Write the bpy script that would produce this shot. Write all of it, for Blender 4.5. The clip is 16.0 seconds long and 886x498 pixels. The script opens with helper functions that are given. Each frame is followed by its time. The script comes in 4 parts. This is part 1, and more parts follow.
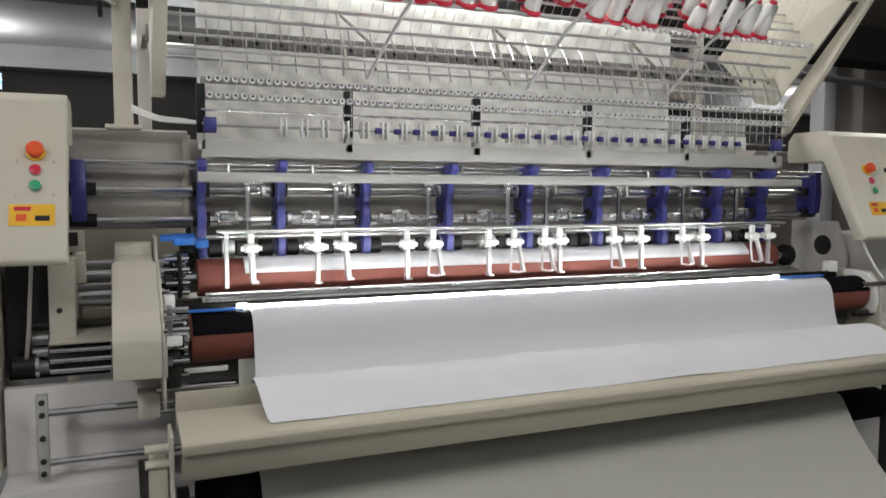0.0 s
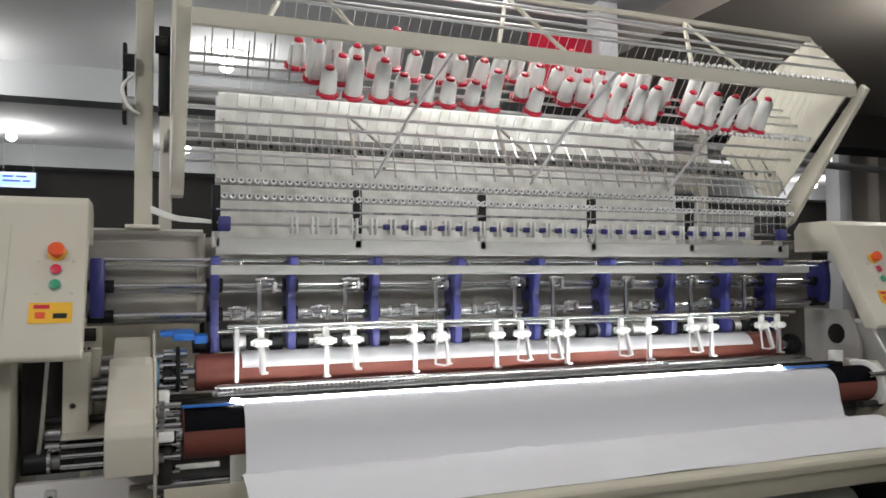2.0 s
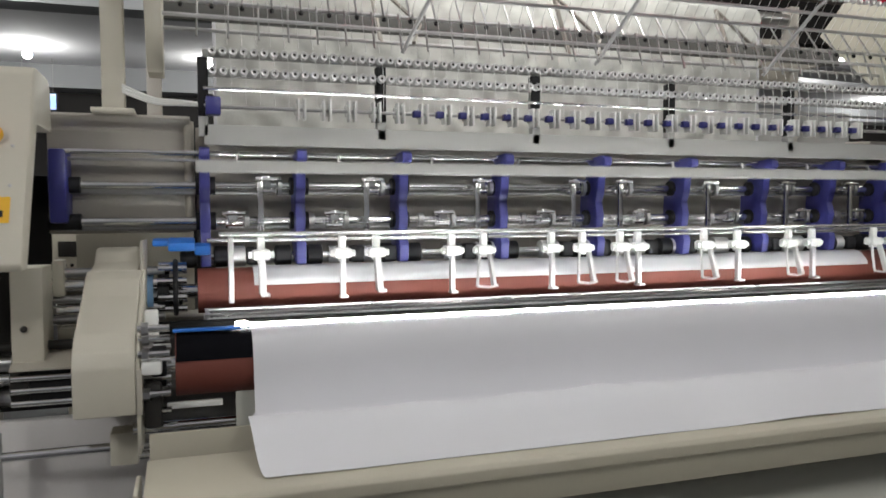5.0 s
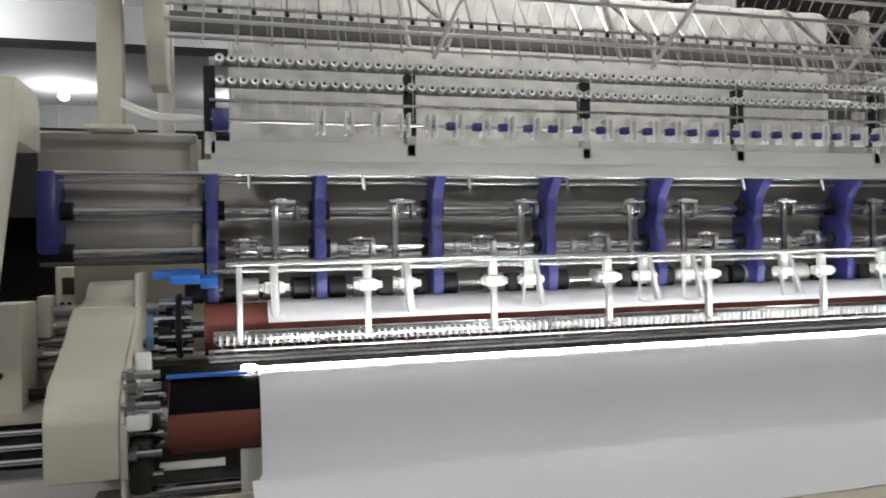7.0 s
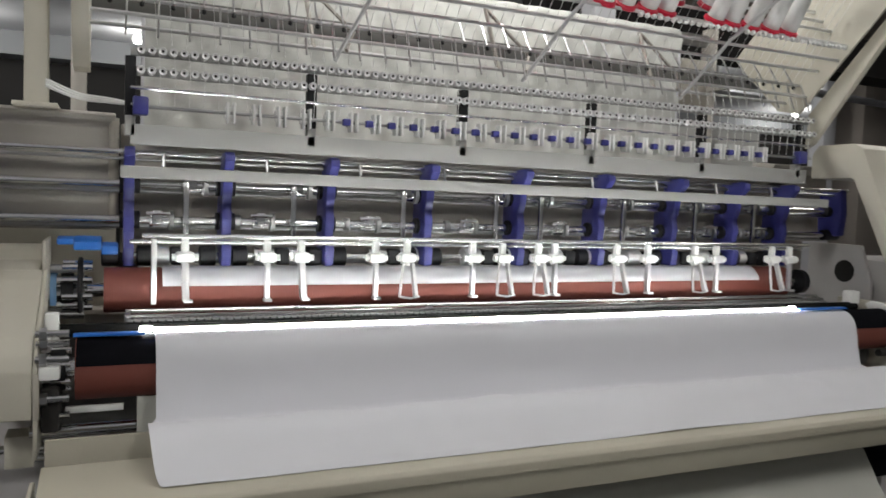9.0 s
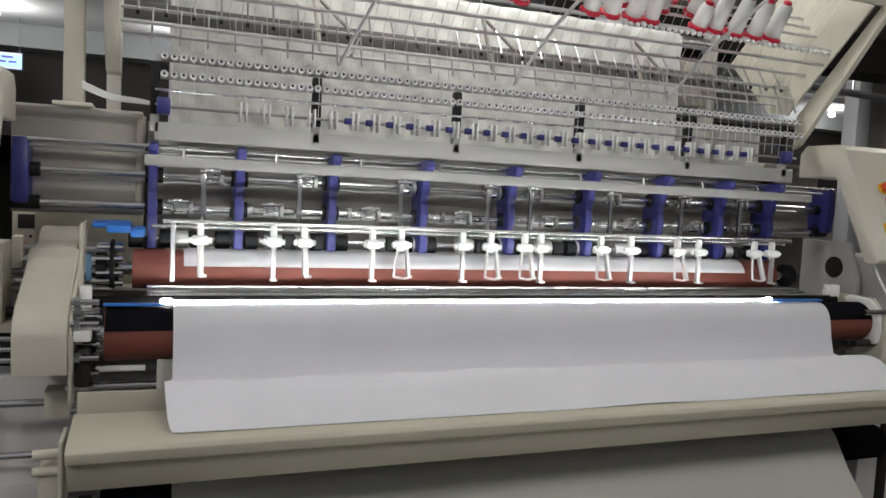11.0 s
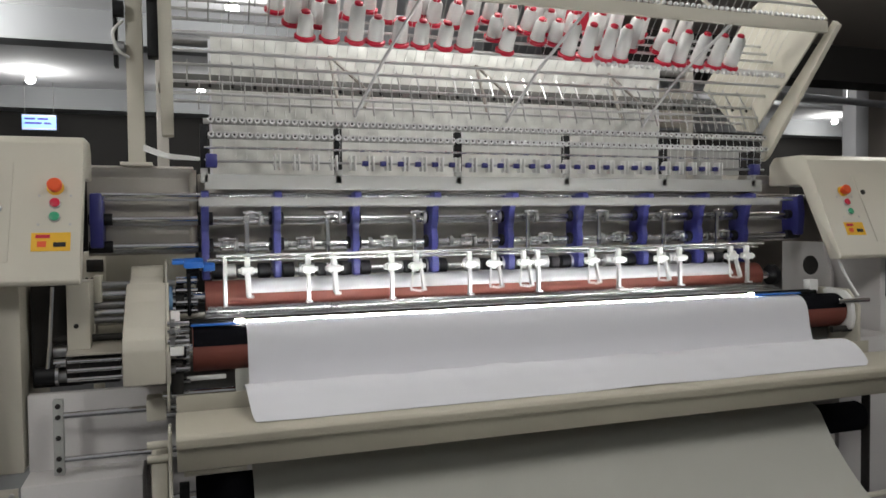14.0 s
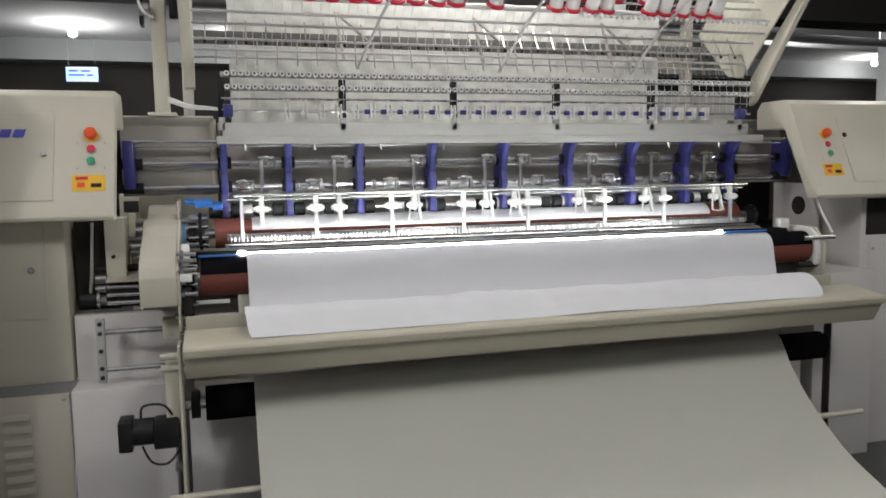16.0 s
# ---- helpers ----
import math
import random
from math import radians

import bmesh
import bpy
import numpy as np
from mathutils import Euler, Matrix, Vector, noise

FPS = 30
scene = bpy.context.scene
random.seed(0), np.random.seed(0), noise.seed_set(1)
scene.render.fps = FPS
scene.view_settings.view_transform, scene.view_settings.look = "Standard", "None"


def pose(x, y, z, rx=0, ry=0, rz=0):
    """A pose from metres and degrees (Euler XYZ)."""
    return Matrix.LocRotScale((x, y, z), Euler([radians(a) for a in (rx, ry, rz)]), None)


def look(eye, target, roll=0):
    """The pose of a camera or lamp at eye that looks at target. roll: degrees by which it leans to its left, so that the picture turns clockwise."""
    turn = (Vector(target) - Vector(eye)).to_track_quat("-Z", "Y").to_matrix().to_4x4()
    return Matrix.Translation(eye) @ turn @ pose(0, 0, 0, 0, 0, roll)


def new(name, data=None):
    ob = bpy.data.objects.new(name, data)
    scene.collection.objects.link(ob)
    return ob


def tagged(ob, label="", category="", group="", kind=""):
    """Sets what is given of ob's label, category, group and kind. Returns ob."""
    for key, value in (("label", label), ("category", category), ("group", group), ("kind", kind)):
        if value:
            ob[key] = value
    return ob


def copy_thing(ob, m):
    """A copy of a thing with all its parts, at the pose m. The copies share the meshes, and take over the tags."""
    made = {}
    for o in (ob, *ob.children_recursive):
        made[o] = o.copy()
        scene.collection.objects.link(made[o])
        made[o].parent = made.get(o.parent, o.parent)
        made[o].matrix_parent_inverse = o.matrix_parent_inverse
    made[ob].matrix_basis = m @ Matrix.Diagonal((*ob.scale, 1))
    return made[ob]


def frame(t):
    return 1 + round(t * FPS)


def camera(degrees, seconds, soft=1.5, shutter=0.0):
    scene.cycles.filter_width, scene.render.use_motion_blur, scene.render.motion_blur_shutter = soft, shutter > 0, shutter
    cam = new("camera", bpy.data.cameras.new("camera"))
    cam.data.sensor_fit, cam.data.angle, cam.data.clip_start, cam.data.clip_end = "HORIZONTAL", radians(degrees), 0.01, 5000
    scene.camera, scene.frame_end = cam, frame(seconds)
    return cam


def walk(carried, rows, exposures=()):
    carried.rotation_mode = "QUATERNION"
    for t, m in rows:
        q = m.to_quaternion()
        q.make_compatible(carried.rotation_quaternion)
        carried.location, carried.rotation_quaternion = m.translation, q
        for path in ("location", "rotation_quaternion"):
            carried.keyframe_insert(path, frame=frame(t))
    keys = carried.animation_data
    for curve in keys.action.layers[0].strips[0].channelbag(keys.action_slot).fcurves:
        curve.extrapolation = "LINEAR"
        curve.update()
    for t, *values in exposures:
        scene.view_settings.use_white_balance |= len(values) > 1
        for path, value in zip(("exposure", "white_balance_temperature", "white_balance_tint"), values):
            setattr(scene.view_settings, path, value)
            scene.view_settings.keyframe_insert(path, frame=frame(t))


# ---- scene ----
cam = camera(60.6, 16.0, soft=1.5, shutter=0.5)
PATH = [
    (0, (-1.496, -2.616, 1.5), (-0.719, -0.779, 1.349), 0.2),
    (0.5, (-1.517, -2.605, 1.503), (-0.742, -0.763, 1.418), 0.4),
    (1, (-1.543, -2.573, 1.513), (-0.766, -0.73, 1.501), 0.3),
    (1.5, (-1.529, -2.595, 1.529), (-0.752, -0.753, 1.593), 0.2),
    (2, (-1.466, -2.69, 1.514), (-0.741, -0.828, 1.599), -0.4),
    (2.5, (-1.437, -2.742, 1.501), (-0.834, -0.835, 1.552), -0.6),
    (3, (-1.417, -2.733, 1.49), (-0.899, -0.801, 1.47), -0.9),
    (3.5, (-1.404, -2.704, 1.489), (-0.968, -0.754, 1.422), -0.9),
    (4, (-1.436, -2.546, 1.486), (-0.883, -0.626, 1.396), -0.3),
    (4.2, (-1.415, -2.464, 1.486), (-0.788, -0.567, 1.394), -0.0),
    (6.3, (-1.196, -1.945, 1.274), (-0.584, -0.043, 1.189), -1.3),
    (6.5, (-1.201, -1.934, 1.292), (-0.605, -0.025, 1.254), -1.6),
    (7, (-1.214, -1.913, 1.385), (-0.668, 0.011, 1.395), -1.2),
    (7.5, (-1.171, -1.946, 1.395), (-0.766, 0.012, 1.425), -0.7),
    (8, (-1.201, -2.047, 1.445), (-0.643, -0.127, 1.469), 0.7),
    (8.5, (-1.264, -2.14, 1.478), (-0.518, -0.284, 1.451), 1.8),
    (9, (-1.301, -2.247, 1.496), (-0.494, -0.423, 1.364), 2.2),
    (9.2, (-1.33, -2.229, 1.488), (-0.48, -0.424, 1.354), 2.1),
    (11.3, (-1.236, -2.558, 1.497), (-0.532, -0.692, 1.351), 2.9),
    (11.5, (-1.234, -2.576, 1.502), (-0.53, -0.708, 1.386), 2.7),
    (12, (-1.252, -2.608, 1.517), (-0.549, -0.736, 1.526), 2.0),
    (12.5, (-1.309, -2.673, 1.521), (-0.643, -0.788, 1.565), 1.0),
    (13, (-1.396, -2.757, 1.496), (-0.739, -0.868, 1.509), 0.3),
    (13.5, (-1.414, -2.835, 1.489), (-0.737, -0.953, 1.448), -0.3),
    (14, (-1.351, -2.928, 1.482), (-0.689, -1.042, 1.411), -0.6),
    (14.5, (-1.289, -3.044, 1.464), (-0.731, -1.126, 1.358), -1.1),
    (15, (-1.251, -3.136, 1.463), (-0.72, -1.213, 1.322), -1.4),
    (15.5, (-1.243, -3.205, 1.461), (-0.72, -1.281, 1.306), -1.3),
    (16, (-1.268, -3.277, 1.458), (-0.712, -1.367, 1.252), -0.9),
]
walk(cam, [(t, look(*p)) for t, *p in PATH],
     exposures=((0.0, 0.0, 6600, 6), (4.0, -.07, 6600, 6), (6.5, -.18, 6600, 6), (9.0, -.24, 6600, 6), (12.0, -.15, 6600, 6), (14.0, -.17, 6600, 6), (16.0, .04, 6600, 6)))

# world and light
world = bpy.data.worlds.new("world")
scene.world = world
world.use_nodes = True
bg = world.node_tree.nodes["Background"]
bg.inputs[0].default_value = (0.9, 0.95, 1.0, 1)
bg.inputs[1].default_value = 0.25


# materials
def material(name, color, rough=0.5, metal=0.0, scale=8.0, vary=0.12, bump=0.05, fine=120.0, emit=0.0, spec=0.5):
    m = bpy.data.materials.new(name)
    m.use_nodes = True
    nt = m.node_tree
    b = nt.nodes["Principled BSDF"]
    tc = nt.nodes.new("ShaderNodeTexCoord")
    n1 = nt.nodes.new("ShaderNodeTexNoise")
    n1.inputs["Scale"].default_value = scale
    n1.inputs["Detail"].default_value = 5
    n2 = nt.nodes.new("ShaderNodeTexNoise")
    n2.inputs["Scale"].default_value = fine
    n2.inputs["Detail"].default_value = 3
    nt.links.new(tc.outputs["Object"], n1.inputs["Vector"])
    nt.links.new(tc.outputs["Object"], n2.inputs["Vector"])
    ramp = nt.nodes.new("ShaderNodeMix")
    ramp.data_type = "RGBA"
    lo = [c * (1 - vary) for c in color]
    hi = [min(1, c * (1 + vary)) for c in color]
    ramp.inputs[6].default_value = (*lo, 1)
    ramp.inputs[7].default_value = (*hi, 1)
    add = nt.nodes.new("ShaderNodeMath")
    add.operation = "MULTIPLY_ADD"
    add.inputs[1].default_value = 0.35
    nt.links.new(n2.outputs["Fac"], add.inputs[0])
    half = nt.nodes.new("ShaderNodeMath")
    half.operation = "MULTIPLY"
    half.inputs[1].default_value = 0.65
    nt.links.new(n1.outputs["Fac"], half.inputs[0])
    nt.links.new(half.outputs[0], add.inputs[2])
    nt.links.new(add.outputs[0], ramp.inputs[0])
    nt.links.new(ramp.outputs[2], b.inputs["Base Color"])
    rr = nt.nodes.new("ShaderNodeMapRange")
    rr.inputs["To Min"].default_value = max(0.03, rough - 0.12)
    rr.inputs["To Max"].default_value = min(1, rough + 0.12)
    nt.links.new(n1.outputs["Fac"], rr.inputs["Value"])
    nt.links.new(rr.outputs[0], b.inputs["Roughness"])
    b.inputs["Metallic"].default_value = metal
    b.inputs["Specular IOR Level"].default_value = spec
    if bump:
        bp = nt.nodes.new("ShaderNodeBump")
        bp.inputs["Strength"].default_value = bump
        bp.inputs["Distance"].default_value = 0.004
        nt.links.new(add.outputs[0], bp.inputs["Height"])
        nt.links.new(bp.outputs[0], b.inputs["Normal"])
    if emit:
        b.inputs["Emission Color"].default_value = (*color, 1)
        b.inputs["Emission Strength"].default_value = emit
    return m


CREAM = material("cream_paint", (0.56, 0.53, 0.455), 0.42, 0, 3, 0.05, 0.06)
CREAM_D = material("cream_sheet", (0.42, 0.39, 0.34), 0.5, 0, 3, 0.07, 0.05)
BASE = material("light_grey_paint", (0.62, 0.60, 0.60), 0.45, 0, 2.5, 0.06, 0.05)
# cream paint darkened so the tray's shade sits in its colour
TRAY = material("shaded_cream_paint", (0.45, 0.42, 0.345), 0.45, 0, 3, 0.06, 0.06)
TAUPE = material("brushed_sheet", (0.41, 0.385, 0.35), 0.42, 0.15, 4, 0.08, 0.05)
GREY = material("grey_paint", (0.40, 0.40, 0.39), 0.5, 0, 4, 0.06, 0.05)
# greyer and darker than white_cloth, for the lower sheet and the flap
CLOTH_D = material("darker_cloth", (0.53, 0.53, 0.49), 0.95, 0, 1.6, 0.06, 0.15, 400, spec=0.1)
CHROME = material("chrome", (0.78, 0.78, 0.79), 0.14, 1.0, 14, 0.06, 0.03)
STEEL = material("steel", (0.50, 0.50, 0.51), 0.32, 1.0, 10, 0.12, 0.06)
MATT = material("matt_black", (0.006, 0.006, 0.006), 0.85, 0, 8, 0.1, 0.05, spec=0.1)
BARD = material("dull_steel_bar", (0.20, 0.20, 0.195), 0.5, 0.3, 5, 0.1, 0.05)
ALU = material("aluminium", (0.68, 0.68, 0.69), 0.36, 0.7, 8, 0.08, 0.05)
BLUE = material("blue_enamel", (0.038, 0.040, 0.20), 0.38, 0, 12, 0.15, 0.06)
STEELBLUE = material("steel_blue_paint", (0.14, 0.26, 0.42), 0.4, 0, 12, 0.1, 0.05)
BLUE_L = material("light_blue_plastic", (0.02, 0.15, 0.55), 0.35, 0, 12, 0.1, 0.04)
BLACK = material("black_paint", (0.010, 0.010, 0.012), 0.5, 0, 10, 0.3, 0.08, spec=0.3)
RUBBER = material("black_rubber", (0.006, 0.006, 0.008), 0.9, 0, 30, 0.3, 0.15, spec=0.04)
# dark parts, and openings whose shade is put into the colour
DARK = material("dark_parts_and_shade", (0.018, 0.016, 0.015), 0.7, 0, 6, 0.25, 0.08)
BROWN = material("red_brown_rubber", (0.17, 0.045, 0.032), 0.65, 0, 9, 0.14, 0.12)
CLOTH = material("white_cloth", (0.67, 0.67, 0.71), 0.95, 0, 2.2, 0.03, 0.15, 400, spec=0.1)
QUILT = material("quilted_cloth", (0.70, 0.705, 0.68), 0.95, 0, 22, 0.09, 0.5, 200, spec=0.1)
RED = material("red_plastic", (0.56, 0.012, 0.045), 0.35, 0, 20, 0.08, 0.03)
ORANGE = material("orange_red_plastic", (0.75, 0.09, 0.02), 0.35, 0, 20, 0.08, 0.03)
GREEN = material("green_plastic", (0.03, 0.32, 0.16), 0.35, 0, 20, 0.08, 0.03)
YELLOW = material("yellow_sticker", (0.80, 0.45, 0.02), 0.5, 0, 15, 0.06, 0.02)
WHITE = material("white_plastic", (0.80, 0.80, 0.79), 0.4, 0, 15, 0.04, 0.04)
THREAD = material("white_thread", (0.80, 0.80, 0.80), 0.85, 0, 60, 0.06, 0.3, 600)
INK = material("blue_ink", (0.07, 0.07, 0.42), 0.4, 0, 20, 0.05, 0.0)
CEIL = material("ceiling_plaster", (0.74, 0.74, 0.78), 0.9, 0, 1.2, 0.06, 0.1)
BEAM = material("beam_plaster", (0.36, 0.37, 0.39), 0.9, 0, 1.0, 0.08, 0.1)
WALLD = material("dark_wall_and_shade", (0.022, 0.020, 0.020), 0.8, 0, 1.2, 0.3, 0.1)
WALLB = material("brown_wall_and_shade", (0.36, 0.32, 0.29), 0.85, 0, 1.0, 0.1, 0.1)
FLOOR = material("floor_coating", (0.07, 0.07, 0.075), 0.35, 0, 2, 0.2, 0.06)
LED = material("led_tube_glow", (1.0, 1.0, 1.0), 0.4, 0, 5, 0.0, 0.0, emit=165.0)
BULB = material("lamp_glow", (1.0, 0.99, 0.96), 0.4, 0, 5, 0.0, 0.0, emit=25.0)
SCREEN = material("sign_glow", (0.28, 0.50, 0.95), 0.4, 0, 5, 0.0, 0.0, emit=0.75)


# mesh helpers
def box(bm, x0, x1, y0, y1, z0, z1, bevel=0.0, seg=2):
    g = bmesh.ops.create_cube(bm, size=1)["verts"]
    for v in g:
        v.co = Vector((x0 + (v.co.x + .5) * (x1 - x0), y0 + (v.co.y + .5) * (y1 - y0), z0 + (v.co.z + .5) * (z1 - z0)))
    if bevel:
        es = {e for v in g for e in v.link_edges}
        bmesh.ops.bevel(bm, geom=list(es), offset=bevel, segments=seg, profile=.5, affect="EDGES")
    return bm


def cyl(bm, p, q, r, seg=16, r2=None):
    p, q = Vector(p), Vector(q)
    d = q - p
    m = Matrix.Translation((p + q) / 2) @ d.to_track_quat("Z", "Y").to_matrix().to_4x4()
    bmesh.ops.create_cone(bm, cap_ends=True, segments=seg, radius1=r, radius2=r if r2 is None else r2, depth=d.length, matrix=m)
    return bm


def prism(bm, poly, x0, x1, bevel=0.0):
    """A solid of constant section: poly of (y, z), from x0 to x1."""
    a = [bm.verts.new((x0, y, z)) for y, z in poly]
    b = [bm.verts.new((x1, y, z)) for y, z in poly]
    n = len(poly)
    fs = [bm.faces.new(a), bm.faces.new(b[::-1])]
    for i in range(n):
        fs.append(bm.faces.new((a[i], b[i], b[(i + 1) % n], a[(i + 1) % n])))
    bmesh.ops.recalc_face_normals(bm, faces=fs)
    if bevel:
        bmesh.ops.bevel(bm, geom=list({e for f in fs for e in f.edges}), offset=bevel, segments=2, profile=.5, affect="EDGES")
    return bm


def lathe(bm, base, axis, profile, seg=16):
    """A turned solid: profile of (radius, height) along axis from base."""
    base, axis = Vector(base), Vector(axis).normalized()
    q = axis.to_track_quat("Z", "Y").to_matrix()
    rings = []
    for r, h in profile:
        rings.append([bm.verts.new(base + q @ Vector((r * math.cos(k * math.tau / seg), r * math.sin(k * math.tau / seg), h))) for k in range(seg)])
    for a, b in zip(rings, rings[1:]):
        for k in range(seg):
            bm.faces.new((a[k], a[(k + 1) % seg], b[(k + 1) % seg], b[k]))
    bm.faces.new(rings[0][::-1])
    bm.faces.new(rings[-1])
    return bm


def curve(pts, n=40):
    pts = [Vector(p) for p in pts]
    out = []
    for i in range(len(pts) - 1):
        p0, p1, p2, p3 = pts[max(i - 1, 0)], pts[i], pts[i + 1], pts[min(i + 2, len(pts) - 1)]
        m = max(2, n // (len(pts) - 1))
        for k in range(m):
            t = k / m
            out.append(tuple(.5 * ((2 * p1) + (p2 - p0) * t + (2 * p0 - 5 * p1 + 4 * p2 - p3) * t * t + (3 * p1 - p0 - 3 * p2 + p3) * t ** 3)))
    out.append(tuple(pts[-1]))
    return out


def tube(bm, pts, r, seg=8):
    """A bent wire or hose along pts."""
    pts = [Vector(p) for p in pts]
    if len(pts) > 3:
        pts = [Vector(p) for p in curve(pts, 6 * len(pts))]
    rings = []
    for i, p in enumerate(pts):
        d = (pts[min(i + 1, len(pts) - 1)] - pts[max(i - 1, 0)]).normalized()
        q = d.to_track_quat("Z", "Y").to_matrix()
        rings.append([bm.verts.new(p + q @ Vector((r * math.cos(k * math.tau / seg), r * math.sin(k * math.tau / seg), 0))) for k in range(seg)])
    for a, b in zip(rings, rings[1:]):
        for k in range(seg):
            bm.faces.new((a[k], a[(k + 1) % seg], b[(k + 1) % seg], b[k]))
    bm.faces.new(rings[0][::-1])
    bm.faces.new(rings[-1])
    return bm


def B():
    return bmesh.new()


def origin(ob):
    v = Vector((0, 0, 0))
    while ob:
        v = v + ob.location
        ob = ob.parent
    return v


def smooth_by_angle(me):
    for p in me.polygons:
        p.use_smooth = True
    me.set_sharp_from_angle(angle=radians(35))


def part(name, bm, mat, parent=None, label=""):
    me = bpy.data.meshes.new(name)
    if parent:
        bmesh.ops.translate(bm, verts=bm.verts, vec=-origin(parent))
    bm.to_mesh(me)
    bm.free()
    smooth_by_angle(me)
    me.materials.append(mat)
    ob = new(name, me)
    ob.parent = parent
    if label:
        tagged(ob, label)
    return ob


def thing(name, at, label, category, group="", kind=""):
    ob = new(name)
    ob.location = at
    ob.empty_display_size = 0.05
    return tagged(ob, label, category, group, kind)


def structure(name, bm, mat, label, category):
    return tagged(part(name, bm, mat), label, category, kind="structure")

# ---- setting ----
structure("floor", box(B(), -9, 13, -7, 15, -0.1, 0), FLOOR, "dark coated factory floor", "floor")
structure("ceiling", box(B(), -9, 13, -7, 15, 3.5, 3.6), CEIL, "white plastered ceiling", "ceiling")
structure("wall_north", box(B(), -9, 13, 14, 14.2, 0, 3.5), WALLD, "dark far wall of the hall", "wall")
structure("wall_south", box(B(), -9, 13, -7.2, -7, 0, 3.5), BEAM, "plain grey wall", "wall")
structure("wall_west", box(B(), -9.2, -9, -7, 14, 0, 3.5), WALLB, "plain brownish wall", "wall")
structure("wall_east", box(B(), 13, 13.2, -7, 14, 0, 3.5), WALLB, "plain brownish wall", "wall")
structure("beam_1", box(B(), -9, 1.9, 4.9, 5.2, 3.19, 3.5), BEAM, "grey concrete ceiling beam", "beam")
structure("beam_2", box(B(), -9, 13, 9.4, 9.8, 3.19, 3.5), BEAM, "grey concrete ceiling beam", "beam")
# brown of this panel stands in for the dimmer ceiling on the right
structure("beam_3", box(B(), 2.0, 13, -6.9, 3.3, 3.3, 3.5), WALLB, "lowered ceiling panel coloured brown for its shade", "ceiling")
# beam face in shadow, its shade given by the near-black wall colour
structure("beam_4", box(B(), 2.0, 13, 3.3, 3.7, 2.93, 3.5), WALLD, "ceiling beam with its shaded face coloured dark", "beam")
structure("bulkhead", box(B(), -9, 13, 9.85, 9.95, 2.0, 3.19), WALLD, "dark panel above the far aisle", "wall")
structure("column_1", box(B(), 1.50, 1.66, 1.85, 2.01, 0, 3.5, .006), CEIL, "white square column", "column")
structure("column_2", box(B(), 8.3, 8.55, 5.8, 6.05, 0, 3.5, .006), CEIL, "white steel post", "column")
structure("column_3", box(B(), 9.0, 9.9, 5.7, 6.4, 0, 3.5, .01), WALLB, "brown boxed-in pillar", "column")


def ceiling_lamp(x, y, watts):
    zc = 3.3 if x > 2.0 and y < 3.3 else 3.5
    e = thing("ceiling_lamp", (x, y, zc), "round white ceiling lamp or added fill lamp with a bare glowing bulb", "lamp", "ceiling lamps")
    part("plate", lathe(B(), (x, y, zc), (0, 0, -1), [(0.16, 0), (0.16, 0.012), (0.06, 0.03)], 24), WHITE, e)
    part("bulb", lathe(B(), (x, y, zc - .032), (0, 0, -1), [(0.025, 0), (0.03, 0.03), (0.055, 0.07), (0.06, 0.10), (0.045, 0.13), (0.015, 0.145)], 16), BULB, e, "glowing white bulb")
    li = bpy.data.lights.new("ceiling_or_fill_light", "POINT")
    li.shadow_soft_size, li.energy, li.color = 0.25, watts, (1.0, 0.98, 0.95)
    lo = new("ceiling_or_fill_light", li)
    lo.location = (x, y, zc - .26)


# from (6.6, 5.4) on: fill lamps added beyond the known ceiling lamps
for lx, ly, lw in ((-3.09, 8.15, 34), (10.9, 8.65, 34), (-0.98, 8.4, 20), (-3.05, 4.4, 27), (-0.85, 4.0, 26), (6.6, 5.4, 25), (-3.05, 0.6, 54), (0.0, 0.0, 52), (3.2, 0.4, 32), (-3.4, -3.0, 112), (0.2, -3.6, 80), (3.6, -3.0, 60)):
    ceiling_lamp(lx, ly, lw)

sg = thing("hanging_sign", (-3.13, 9.0, 2.83), "small glowing pale blue hanging sign", "sign")
part("case", box(B(), -3.36, -2.90, 9.0, 9.05, 2.82, 3.05, .004), BLACK, sg)
part("face", box(B(), -3.345, -2.915, 8.99, 8.999, 2.83, 3.04), SCREEN, sg, "glowing pale blue face")
for k, (a_, b_) in enumerate(((-3.31, -3.18), (-3.15, -3.02), (-3.31, -3.10), (-3.07, -2.98))):
    part("print", box(B(), a_, b_, 8.983, 8.989, 2.97 - .06 * (k // 2), 2.995 - .06 * (k // 2)), INK, sg)
for k, z_ in enumerate((2.835, 3.015)):
    part("edge_band", box(B(), -3.34, -2.92, 8.984, 8.9895, z_, z_ + .02), WHITE, sg)
for hx in (-3.31, -2.95):
    part("hanger", cyl(B(), (hx, 9.02, 3.05), (hx, 9.02, 3.5), .006, 6), STEEL, sg)

bn = thing("red_banner", (1.2, 1.9, 2.7), "red printed banner fixed to the column", "banner")
part("cloth", box(B(), .98, 1.49, 1.93, 1.94, 2.85, 3.25, .002), RED, bn)
part("batten", box(B(), .97, 1.50, 1.925, 1.945, 3.25, 3.27, .003), STEEL, bn)
pp = thing("ceiling_pipe", (6, 4.4, 3.1), "white painted pipes under the ceiling", "pipe")
for k, (yy, zz, rr) in enumerate(((4.4, 3.05, .05), (4.9, 3.15, .03), (5.6, 3.2, .04))):
    part("pipe", cyl(B(), (2.4, yy, zz), (13, yy + 1.2, zz), rr, 12), CEIL, pp)
